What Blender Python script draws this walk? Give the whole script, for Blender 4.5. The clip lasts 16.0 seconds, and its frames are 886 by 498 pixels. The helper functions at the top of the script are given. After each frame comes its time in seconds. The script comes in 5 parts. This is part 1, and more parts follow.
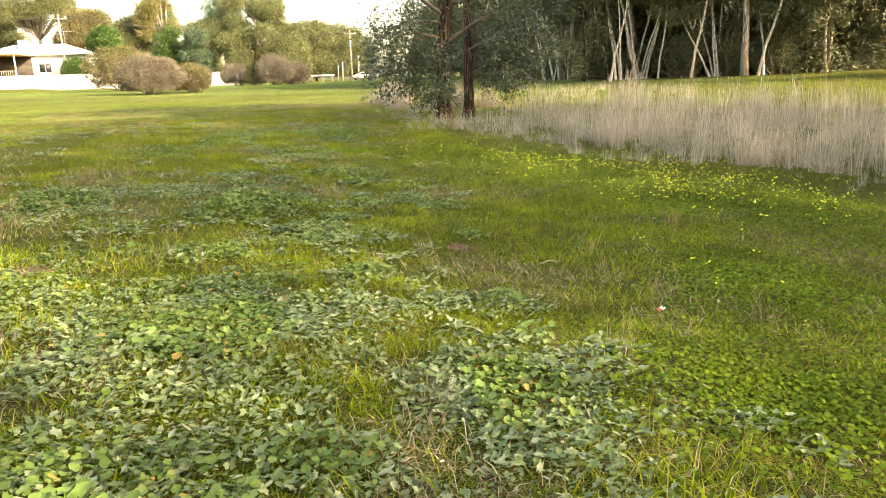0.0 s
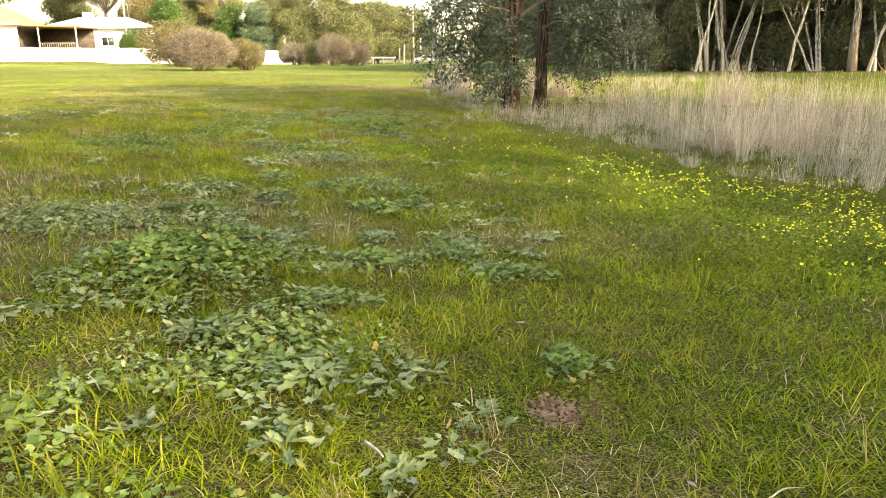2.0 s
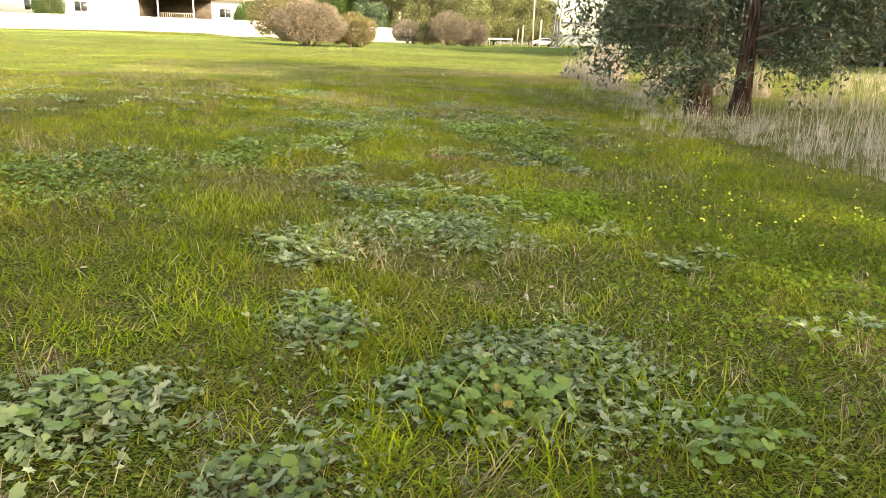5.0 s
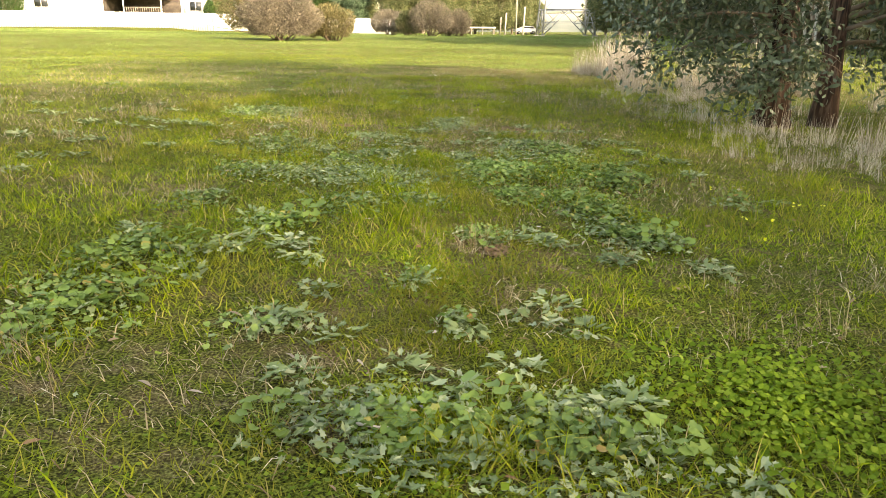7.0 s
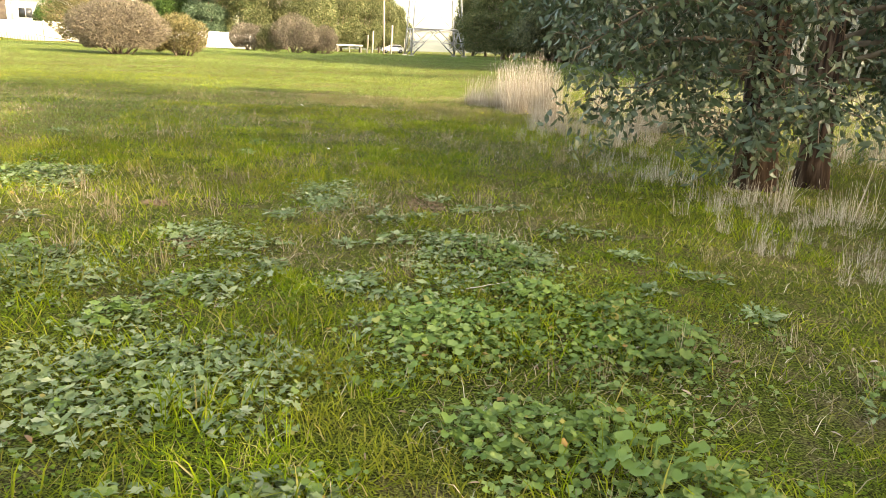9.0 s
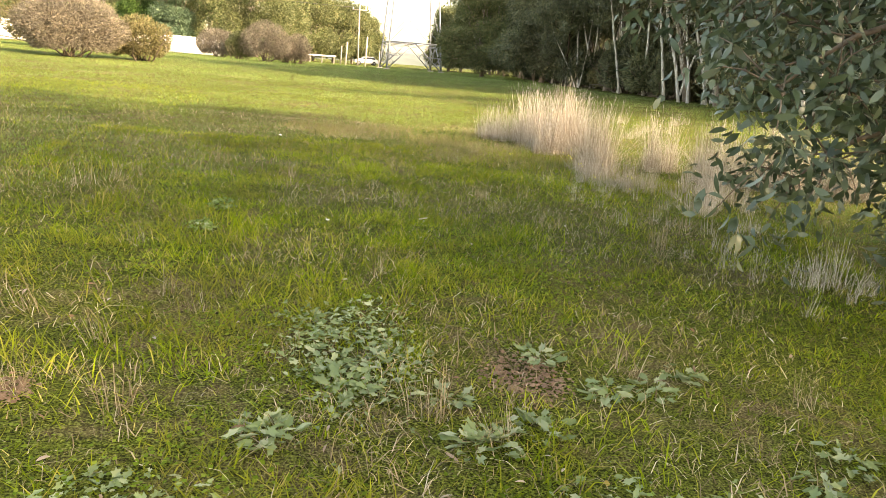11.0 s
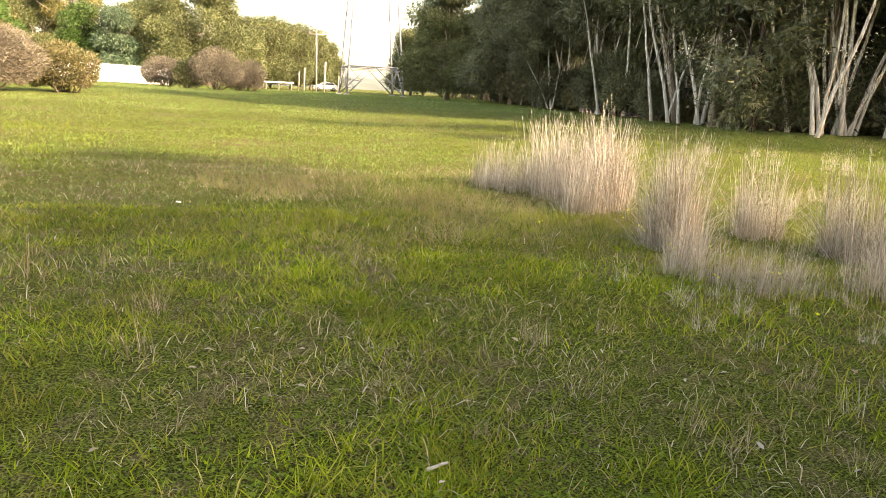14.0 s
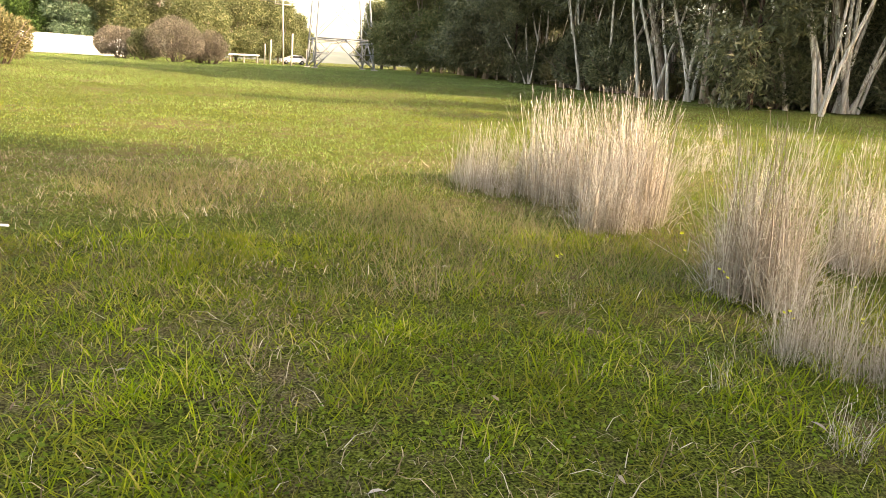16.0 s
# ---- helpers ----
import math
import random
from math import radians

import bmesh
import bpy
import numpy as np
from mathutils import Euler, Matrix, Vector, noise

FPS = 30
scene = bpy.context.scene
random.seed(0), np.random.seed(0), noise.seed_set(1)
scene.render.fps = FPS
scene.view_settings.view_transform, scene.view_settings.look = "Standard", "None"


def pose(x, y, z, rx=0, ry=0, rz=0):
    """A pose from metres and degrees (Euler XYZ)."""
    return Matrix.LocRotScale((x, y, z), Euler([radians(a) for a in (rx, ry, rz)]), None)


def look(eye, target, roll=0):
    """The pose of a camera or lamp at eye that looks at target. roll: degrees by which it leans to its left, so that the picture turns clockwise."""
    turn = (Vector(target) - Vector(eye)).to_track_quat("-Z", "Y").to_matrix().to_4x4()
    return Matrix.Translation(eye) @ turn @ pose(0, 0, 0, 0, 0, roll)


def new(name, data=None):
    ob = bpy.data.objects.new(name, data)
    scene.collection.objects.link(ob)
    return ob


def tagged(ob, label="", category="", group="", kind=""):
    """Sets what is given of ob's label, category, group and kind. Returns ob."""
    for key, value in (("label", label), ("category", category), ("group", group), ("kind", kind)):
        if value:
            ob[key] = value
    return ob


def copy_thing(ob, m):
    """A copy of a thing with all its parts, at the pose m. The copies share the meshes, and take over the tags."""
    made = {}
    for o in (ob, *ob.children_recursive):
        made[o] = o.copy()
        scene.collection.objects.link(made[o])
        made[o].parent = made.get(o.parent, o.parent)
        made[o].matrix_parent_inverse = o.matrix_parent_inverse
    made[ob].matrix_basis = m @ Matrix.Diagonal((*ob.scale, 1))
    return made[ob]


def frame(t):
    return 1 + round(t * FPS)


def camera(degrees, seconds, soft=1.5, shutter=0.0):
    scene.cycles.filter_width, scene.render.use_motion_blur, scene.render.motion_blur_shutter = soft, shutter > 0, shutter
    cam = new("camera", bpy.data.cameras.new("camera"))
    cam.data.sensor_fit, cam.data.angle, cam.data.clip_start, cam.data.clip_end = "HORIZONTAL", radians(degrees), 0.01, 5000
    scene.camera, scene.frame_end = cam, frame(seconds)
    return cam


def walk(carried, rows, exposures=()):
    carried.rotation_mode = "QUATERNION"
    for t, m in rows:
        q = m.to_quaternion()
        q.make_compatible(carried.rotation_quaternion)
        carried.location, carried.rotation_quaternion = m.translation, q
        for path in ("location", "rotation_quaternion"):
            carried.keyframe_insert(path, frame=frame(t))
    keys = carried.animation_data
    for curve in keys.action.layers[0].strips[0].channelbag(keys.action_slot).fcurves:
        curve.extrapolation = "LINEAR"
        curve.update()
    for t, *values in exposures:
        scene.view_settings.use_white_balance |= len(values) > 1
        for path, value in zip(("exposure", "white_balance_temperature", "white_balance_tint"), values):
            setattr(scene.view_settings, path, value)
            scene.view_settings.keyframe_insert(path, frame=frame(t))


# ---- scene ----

cam = camera(63.2, 16.0, soft=0.9)
# seconds, eye, target, roll
PATH = [
    (0, (0.000, -0.000, 1.505), (0.308, 1.919, 1.032), -2.28),
    (0.5, (0.188, 0.922, 1.449), (0.566, 2.828, 0.975), 1.49),
    (1, (0.297, 1.857, 1.438), (0.552, 3.801, 1.046), 0.02),
    (1.5, (0.447, 2.761, 1.401), (0.687, 4.697, 0.961), 0.81),
    (2, (0.498, 3.726, 1.367), (0.655, 5.654, 0.862), -0.49),
    (2.5, (0.553, 4.647, 1.347), (0.708, 6.578, 0.849), -0.35),
    (3, (0.480, 5.584, 1.356), (0.532, 7.515, 0.835), 0.44),
    (3.5, (0.454, 6.510, 1.345), (0.538, 8.433, 0.801), 0.50),
    (4, (0.293, 7.409, 1.356), (0.242, 9.321, 0.769), 2.44),
    (4.5, (0.144, 8.333, 1.330), (0.055, 10.244, 0.747), 2.69),
    (4.7, (0.084, 8.680, 1.305), (-0.040, 10.600, 0.756), 1.61),
    (6.8, (-0.541, 12.210, 1.416), (-0.602, 14.111, 0.798), 0.18),
    (7, (-0.568, 12.581, 1.428), (-0.641, 14.494, 0.849), 0.33),
    (7.5, (-0.672, 13.532, 1.412), (-0.653, 15.457, 0.870), 0.11),
    (8, (-0.719, 14.408, 1.442), (-0.586, 16.313, 0.849), 0.80),
    (8.5, (-0.769, 15.318, 1.450), (-0.625, 17.213, 0.826), 0.49),
    (9, (-0.772, 16.223, 1.486), (-0.487, 18.131, 0.958), 1.86),
    (9.5, (-0.802, 17.110, 1.498), (-0.550, 19.044, 1.055), 3.43),
    (9.7, (-0.819, 17.431, 1.511), (-0.548, 19.370, 1.102), 2.68),
    (11.8, (-1.203, 20.603, 1.603), (-0.741, 22.477, 1.081), 5.45),
    (12, (-1.136, 20.886, 1.543), (-0.657, 22.771, 1.075), 5.24),
    (12.5, (-0.978, 21.603, 1.530), (-0.500, 23.492, 1.081), 6.39),
    (13, (-0.828, 22.261, 1.520), (-0.265, 24.122, 1.049), 6.11),
    (13.5, (-0.735, 22.946, 1.537), (-0.267, 24.833, 1.067), 5.26),
    (14, (-0.613, 23.584, 1.565), (-0.142, 25.481, 1.142), 2.64),
    (14.5, (-0.487, 24.167, 1.562), (-0.010, 26.059, 1.123), 3.69),
    (15, (-0.329, 24.760, 1.555), (0.181, 26.644, 1.116), 2.46),
    (15.5, (-0.183, 25.395, 1.526), (0.328, 27.281, 1.101), 2.39),
    (16, (0.000, 26.002, 1.512), (0.542, 27.865, 1.027), 2.95),
]
walk(cam, [(t, look(eye, target, roll)) for t, eye, target, roll in PATH], exposures=[(0, 2.46, 10000, 12), (2, 2.56, 10000, 12), (7, 2.45, 9700, 11), (9, 2.55, 9700, 11), (12, 2.6, 10100, 17), (16, 2.5, 10000, 18)])

# ---- light ----
SUN_AZ, SUN_EL = radians(128), radians(26)
world = bpy.data.worlds.new("sky")
scene.world = world
world.use_nodes = True
sky = world.node_tree.nodes.new("ShaderNodeTexSky")
sky.sky_type, sky.sun_disc, sky.sun_elevation, sky.sun_rotation = "NISHITA", False, SUN_EL, SUN_AZ
sky.air_density, sky.dust_density = 1.0, 2.0
world.node_tree.links.new(sky.outputs[0], world.node_tree.nodes["Background"].inputs[0])
world.node_tree.nodes["Background"].inputs[1].default_value = 0.15
sun = new("sun", bpy.data.lights.new("sun", "SUN"))
sun.data.energy, sun.data.angle, sun.data.color = 2.5, radians(0.8), (1.0, 0.98, 0.95)
sun.matrix_world = look((0, 0, 60), (-60 * math.sin(SUN_AZ), -60 * math.cos(SUN_AZ), 60 - 60 * math.tan(SUN_EL)))


# ---- materials ----
def material(name, rough=0.8, spec=0.3):
    m = bpy.data.materials.new(name)
    m.use_nodes = True
    b = m.node_tree.nodes["Principled BSDF"]
    b.inputs["Roughness"].default_value = rough
    b.inputs["Specular IOR Level"].default_value = spec
    return m, m.node_tree.nodes, m.node_tree.links, b


def ramp_node(nodes, stops):
    r = nodes.new("ShaderNodeValToRGB")
    r.color_ramp.elements[0].position, r.color_ramp.elements[0].color = stops[0][0], (*stops[0][1], 1)
    r.color_ramp.elements[1].position, r.color_ramp.elements[1].color = stops[-1][0], (*stops[-1][1], 1)
    for p, c in stops[1:-1]:
        e = r.color_ramp.elements.new(p)
        e.color = (*c, 1)
    return r


def noise_node(nodes, links, scale, detail=3.0, coords="position"):
    n = nodes.new("ShaderNodeTexNoise")
    n.inputs["Scale"].default_value, n.inputs["Detail"].default_value = scale, detail
    if coords == "position":
        g = nodes.new("ShaderNodeNewGeometry")
        links.new(g.outputs["Position"], n.inputs["Vector"])
    else:
        g = nodes.new("ShaderNodeTexCoord")
        links.new(g.outputs["Object"], n.inputs["Vector"])
    return n


def mix_node(nodes, links, kind, fac, a, b):
    m = nodes.new("ShaderNodeMix")
    m.data_type, m.blend_type = "RGBA", kind
    for socket, value in ((m.inputs[0], fac), (m.inputs[6], a), (m.inputs[7], b)):
        if isinstance(value, (int, float)):
            socket.default_value = value
        elif isinstance(value, tuple):
            socket.default_value = (*value, 1)
        else:
            links.new(value, socket)
    return m.outputs[2]


def leafy(name, stops, trans=0.3, rough=0.5, patch=0.6, patch_scale=0.5, spec=0.3, drying=None):
    """Foliage: every leaf its own tone, drifting over the place, with light passing through."""
    m, nodes, links, b = material(name, rough, spec)
    geo = nodes.new("ShaderNodeNewGeometry")
    ramp = ramp_node(nodes, stops)
    links.new(geo.outputs["Random Per Island"], ramp.inputs[0])
    drift = noise_node(nodes, links, patch_scale, 2.0)
    tone = ramp_node(nodes, [(0.3, (1 - patch * 0.6,) * 3), (0.7, (1 + patch * 0.4,) * 3)])
    links.new(drift.outputs[0], tone.inputs[0])
    colour = mix_node(nodes, links, "MULTIPLY", 1.0, ramp.outputs[0], tone.outputs[0])
    if drying:
        worn = noise_node(nodes, links, 1.7, 4.0)
        patches = ramp_node(nodes, [(0.46, (0, 0, 0)), (0.64, (0.55, 0.55, 0.55))])
        links.new(worn.outputs[0], patches.inputs[0])
        colour = mix_node(nodes, links, "MIX", patches.outputs[0], colour, drying)
    links.new(colour, b.inputs["Base Color"])
    if trans:
        t = nodes.new("ShaderNodeBsdfTranslucent")
        links.new(colour, t.inputs[0])
        s = nodes.new("ShaderNodeMixShader")
        s.inputs[0].default_value = trans
        links.new(b.outputs[0], s.inputs[1])
        links.new(t.outputs[0], s.inputs[2])
        links.new(s.outputs[0], nodes["Material Output"].inputs[0])
    return m


def surface(name, c1, c2, scale=3.0, rough=0.8, bump=0.2, bump_scale=30.0, spec=0.3, metal=0.0, coords="position"):
    m, nodes, links, b = material(name, rough, spec)
    b.inputs["Metallic"].default_value = metal
    n = noise_node(nodes, links, scale, 5.0, coords)
    r = ramp_node(nodes, [(0.3, c1), (0.7, c2)])
    links.new(n.outputs[0], r.inputs[0])
    links.new(r.outputs[0], b.inputs["Base Color"])
    if bump:
        k = noise_node(nodes, links, bump_scale, 4.0, coords)
        bp = nodes.new("ShaderNodeBump")
        bp.inputs["Strength"].default_value, bp.inputs["Distance"].default_value = bump, 0.02
        links.new(k.outputs[0], bp.inputs["Height"])
        links.new(bp.outputs[0], b.inputs["Normal"])
    return m


def bark(name, pale, dark, stain, low=1.5, streak=0.5):
    """Bark with long vertical streaks; rough and stained near the foot."""
    m, nodes, links, b = material(name, 0.85, 0.2)
    tc = nodes.new("ShaderNodeTexCoord")
    mp = nodes.new("ShaderNodeMapping")
    mp.inputs["Scale"].default_value = (20, 20, 1.6)
    links.new(tc.outputs["Object"], mp.inputs[0])
    n = nodes.new("ShaderNodeTexNoise")
    n.inputs["Scale"].default_value, n.inputs["Detail"].default_value = 1.0, 6.0
    links.new(mp.outputs[0], n.inputs["Vector"])
    r = ramp_node(nodes, [(0.5 - 0.2 * streak, dark), (0.5, stain), (0.5 + 0.25 * streak, pale)])
    links.new(n.outputs[0], r.inputs[0])
    big = nodes.new("ShaderNodeTexNoise")
    big.inputs["Scale"].default_value = 1.3
    links.new(tc.outputs["Object"], big.inputs["Vector"])
    sep = nodes.new("ShaderNodeSeparateXYZ")
    links.new(tc.outputs["Object"], sep.inputs[0])
    h = nodes.new("ShaderNodeMath")
    h.operation = "MULTIPLY_ADD"
    links.new(big.outputs[0], h.inputs[0])
    h.inputs[1].default_value = -2.5
    links.new(sep.outputs["Z"], h.inputs[2])
    foot = nodes.new("ShaderNodeMapRange")
    foot.inputs["From Min"].default_value, foot.inputs["From Max"].default_value = low - 2.0, low
    foot.inputs["To Min"].default_value, foot.inputs["To Max"].default_value = 0.75, 0.0
    links.new(h.outputs[0], foot.inputs[0])
    links.new(mix_node(nodes, links, "MIX", foot.outputs[0], r.outputs[0], stain), b.inputs["Base Color"])
    bp = nodes.new("ShaderNodeBump")
    bp.inputs["Strength"].default_value, bp.inputs["Distance"].default_value = 0.7, 0.03
    links.new(n.outputs[0], bp.inputs["Height"])
    links.new(bp.outputs[0], b.inputs["Normal"])
    return m


def ground_material():
    """Matted short herbage: green mats with painted dark gaps, straw flecks and soil, told apart at a centimetre."""
    m, nodes, links, b = material("field_turf", 0.95, 0.05)
    n1 = noise_node(nodes, links, 0.5, 4.0)
    n2 = noise_node(nodes, links, 6.0, 6.0)
    n3 = noise_node(nodes, links, 95.0, 3.0)
    n4 = noise_node(nodes, links, 33.0, 5.0)
    # the darkest stop paints shade into the gaps of the mat
    mat = ramp_node(nodes, [(0.36, (0.018, 0.022, 0.006)), (0.47, (0.07, 0.088, 0.012)), (0.58, (0.135, 0.175, 0.028)), (0.68, (0.20, 0.235, 0.055)), (0.80, (0.34, 0.30, 0.15))])
    links.new(n3.outputs[0], mat.inputs[0])
    tone = ramp_node(nodes, [(0.3, (0.62, 0.62, 0.62)), (0.7, (1.25, 1.2, 1.2))])
    links.new(n4.outputs[0], tone.inputs[0])
    green = mix_node(nodes, links, "MULTIPLY", 1.0, mat.outputs[0], tone.outputs[0])
    brown = ramp_node(nodes, [(0.32, (0.06, 0.042, 0.02)), (0.55, (0.16, 0.125, 0.06)), (0.72, (0.34, 0.28, 0.16))])
    links.new(n3.outputs[0], brown.inputs[0])
    cover = ramp_node(nodes, [(0.34, (1, 1, 1)), (0.52, (0, 0, 0))])
    add = nodes.new("ShaderNodeMath")
    add.operation = "MULTIPLY_ADD"
    links.new(n2.outputs[0], add.inputs[0])
    add.inputs[1].default_value = 0.6
    half = nodes.new("ShaderNodeMath")
    half.operation = "MULTIPLY"
    links.new(n1.outputs[0], half.inputs[0])
    half.inputs[1].default_value = 0.4
    links.new(half.outputs[0], add.inputs[2])
    links.new(add.outputs[0], cover.inputs[0])
    links.new(mix_node(nodes, links, "MIX", cover.outputs[0], green, brown.outputs[0]), b.inputs["Base Color"])
    bp = nodes.new("ShaderNodeBump")
    bp.inputs["Strength"].default_value, bp.inputs["Distance"].default_value = 1.0, 0.03
    links.new(n3.outputs[0], bp.inputs["Height"])
    links.new(bp.outputs[0], b.inputs["Normal"])
    return m


M_GROUND = ground_material()
M_GRASS = leafy("grass_blades", [(0.0, (0.11, 0.165, 0.008)), (0.5, (0.22, 0.305, 0.012)), (0.78, (0.32, 0.38, 0.02)), (0.9, (0.40, 0.37, 0.07)), (1.0, (0.48, 0.39, 0.17))], 0.38, 0.6, 0.75, 1.1, 0.12, (0.24, 0.215, 0.04))
M_FIELD = leafy("field_grass", [(0.0, (0.16, 0.25, 0.065)), (0.5, (0.20, 0.30, 0.09)), (0.85, (0.26, 0.34, 0.12)), (1.0, (0.38, 0.36, 0.20))], 0.4, 0.7, 0.6, 0.18, 0.05)
M_STRAW = leafy("dry_thatch", [(0.0, (0.13, 0.09, 0.05)), (0.45, (0.29, 0.225, 0.125)), (0.85, (0.45, 0.37, 0.23)), (1.0, (0.62, 0.55, 0.42))], 0.2, 0.7, 0.5, 2.0)
M_OCHRE = leafy("ochre_grass", [(0.0, (0.24, 0.18, 0.08)), (0.5, (0.33, 0.27, 0.13)), (1.0, (0.22, 0.27, 0.06))], 0.3, 0.7, 0.4, 1.0)
M_REED = leafy("dry_reed", [(0.0, (0.22, 0.17, 0.12)), (0.5, (0.46, 0.40, 0.32)), (1.0, (0.74, 0.68, 0.58))], 0.3, 0.65, 0.3, 0.6)
M_WEED = leafy("broad_leaf", [(0.0, (0.10, 0.17, 0.035)), (0.55, (0.165, 0.255, 0.055)), (0.92, (0.24, 0.325, 0.10)), (0.98, (0.36, 0.32, 0.08)), (1.0, (0.36, 0.19, 0.06))], 0.25, 0.55, 0.5, 1.6, 0.3)
M_GREYWEED = leafy("grey_leaf", [(0.0, (0.14, 0.20, 0.075)), (0.6, (0.22, 0.29, 0.13)), (1.0, (0.36, 0.41, 0.25))], 0.22, 0.6, 0.4, 1.6, 0.25)
M_CLOVER = leafy("clover_leaf", [(0.0, (0.09, 0.155, 0.012)), (0.6, (0.15, 0.23, 0.02)), (1.0, (0.22, 0.29, 0.04))], 0.35, 0.65, 0.5, 0.9, 0.1)
M_PETAL = leafy("yellow_petal", [(0.0, (0.70, 0.70, 0.03)), (1.0, (0.85, 0.86, 0.12))], 0.3, 0.5, 0.1, 1.0)
M_STEM = leafy("flower_stem", [(0.0, (0.13, 0.2, 0.04)), (1.0, (0.2, 0.27, 0.06))], 0.2, 0.5)
M_GUM = leafy("gum_leaf", [(0.0, (0.04, 0.065, 0.033)), (0.6, (0.08, 0.115, 0.065)), (1.0, (0.15, 0.19, 0.12))], 0.18, 0.38, 0.3, 0.5, 0.5)
M_WOODS = leafy("woods_leaf", [(0.0, (0.06, 0.073, 0.032)), (0.5, (0.125, 0.138, 0.066)), (1.0, (0.26, 0.26, 0.15))], 0.25, 0.42, 0.7, 0.22, 0.45)
M_OLIVE = leafy("olive_leaf", [(0.0, (0.065, 0.09, 0.033)), (0.6, (0.145, 0.165, 0.065)), (1.0, (0.26, 0.25, 0.12))], 0.2, 0.55, 0.6, 0.3)
M_YELLOWGUM = leafy("yellow_gum_leaf", [(0.0, (0.12, 0.13, 0.045)), (0.6, (0.21, 0.195, 0.07)), (1.0, (0.32, 0.26, 0.10))], 0.25, 0.5, 0.4, 0.3)
M_GREENTREE = leafy("green_tree_leaf", [(0.0, (0.03, 0.07, 0.015)), (0.6, (0.06, 0.12, 0.025)), (1.0, (0.10, 0.17, 0.04))], 0.2, 0.5, 0.4, 0.3)
M_BLUETREE = leafy("blue_green_leaf", [(0.0, (0.06, 0.11, 0.06)), (1.0, (0.15, 0.21, 0.12))], 0.2, 0.5, 0.4, 0.3)
M_GREYBUSH = leafy("grey_bush_twig", [(0.0, (0.11, 0.09, 0.065)), (0.6, (0.19, 0.16, 0.115)), (1.0, (0.27, 0.235, 0.175))], 0.15, 0.7, 0.5, 0.6)
M_RUSTBUSH = leafy("rust_bush_leaf", [(0.0, (0.09, 0.088, 0.033)), (0.6, (0.17, 0.15, 0.065)), (1.0, (0.25, 0.205, 0.10))], 0.2, 0.6, 0.5, 0.4)
M_BARK = bark("stringy_bark", (0.16, 0.115, 0.09), (0.016, 0.012, 0.010), (0.055, 0.03, 0.02), 0.0, 0.6)
M_PALEBARK = bark("pale_gum_bark", (0.62, 0.58, 0.52), (0.13, 0.10, 0.08), (0.26, 0.20, 0.155), 1.6, 0.5)
M_WHITEBARK = bark("white_gum_bark", (0.78, 0.75, 0.70), (0.30, 0.26, 0.22), (0.55, 0.50, 0.44), 0.6, 0.5)
M_TWIG = surface("twig_bark", (0.10, 0.075, 0.055), (0.22, 0.17, 0.13), 6, 0.85)
M_STEEL = surface("galvanised_steel", (0.20, 0.21, 0.22), (0.31, 0.32, 0.33), 2, 0.5, 0.05, 40, 0.5, 0.2)
M_WHITE = surface("white_paint", (0.74, 0.73, 0.71), (0.82, 0.81, 0.79), 0.6, 0.6, 0.05)
M_FENCE = surface("cream_fence_paint", (0.70, 0.68, 0.64), (0.80, 0.78, 0.74), 0.5, 0.5, 0.05)
M_TILE = surface("terracotta_roof_tile", (0.28, 0.14, 0.07), (0.42, 0.24, 0.13), 2.5, 0.8, 0.3, 6)
M_TIN = surface("pale_iron_roof", (0.50, 0.49, 0.47), (0.62, 0.60, 0.57), 1, 0.5, 0.05)
M_GLASS = surface("dark_window_glass", (0.03, 0.035, 0.04), (0.06, 0.065, 0.07), 1, 0.1, 0.0, spec=0.6)
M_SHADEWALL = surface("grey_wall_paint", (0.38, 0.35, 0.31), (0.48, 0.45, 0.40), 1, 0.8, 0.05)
# very dark brown: the verandah's shade is put into the wall colour
M_VERANDAHSHADE = surface("verandah_shade_brown", (0.05, 0.04, 0.035), (0.09, 0.075, 0.06), 2, 0.85, 0.05)
M_TIMBER = surface("weathered_timber", (0.30, 0.26, 0.21), (0.48, 0.43, 0.36), 5, 0.85)
M_TYRE = surface("tyre_rubber", (0.02, 0.02, 0.02), (0.04, 0.04, 0.04), 8, 0.8)
M_CARPAINT = surface("white_car_paint", (0.78, 0.78, 0.78), (0.82, 0.82, 0.82), 1, 0.25, 0.0, spec=0.6)
M_HILL = surface("far_hill", (0.10, 0.12, 0.10), (0.17, 0.18, 0.15), 0.02, 0.95, 0.0)
M_DEADWOOD = surface("bleached_wood", (0.36, 0.31, 0.25), (0.55, 0.50, 0.42), 20, 0.8)
M_RED = surface("red_plastic", (0.38, 0.08, 0.05), (0.45, 0.13, 0.09), 9, 0.4)
M_SOIL = surface("bare_soil", (0.15, 0.095, 0.055), (0.30, 0.20, 0.125), 9, 0.95, 0.8, 60)
M_DEADLEAF = leafy("fallen_leaf", [(0.0, (0.20, 0.11, 0.05)), (0.5, (0.30, 0.22, 0.15)), (1.0, (0.45, 0.40, 0.34))], 0.1, 0.6)
M_CABLE = surface("black_cable", (0.05, 0.05, 0.05), (0.08, 0.08, 0.08), 5, 0.6, 0.0)


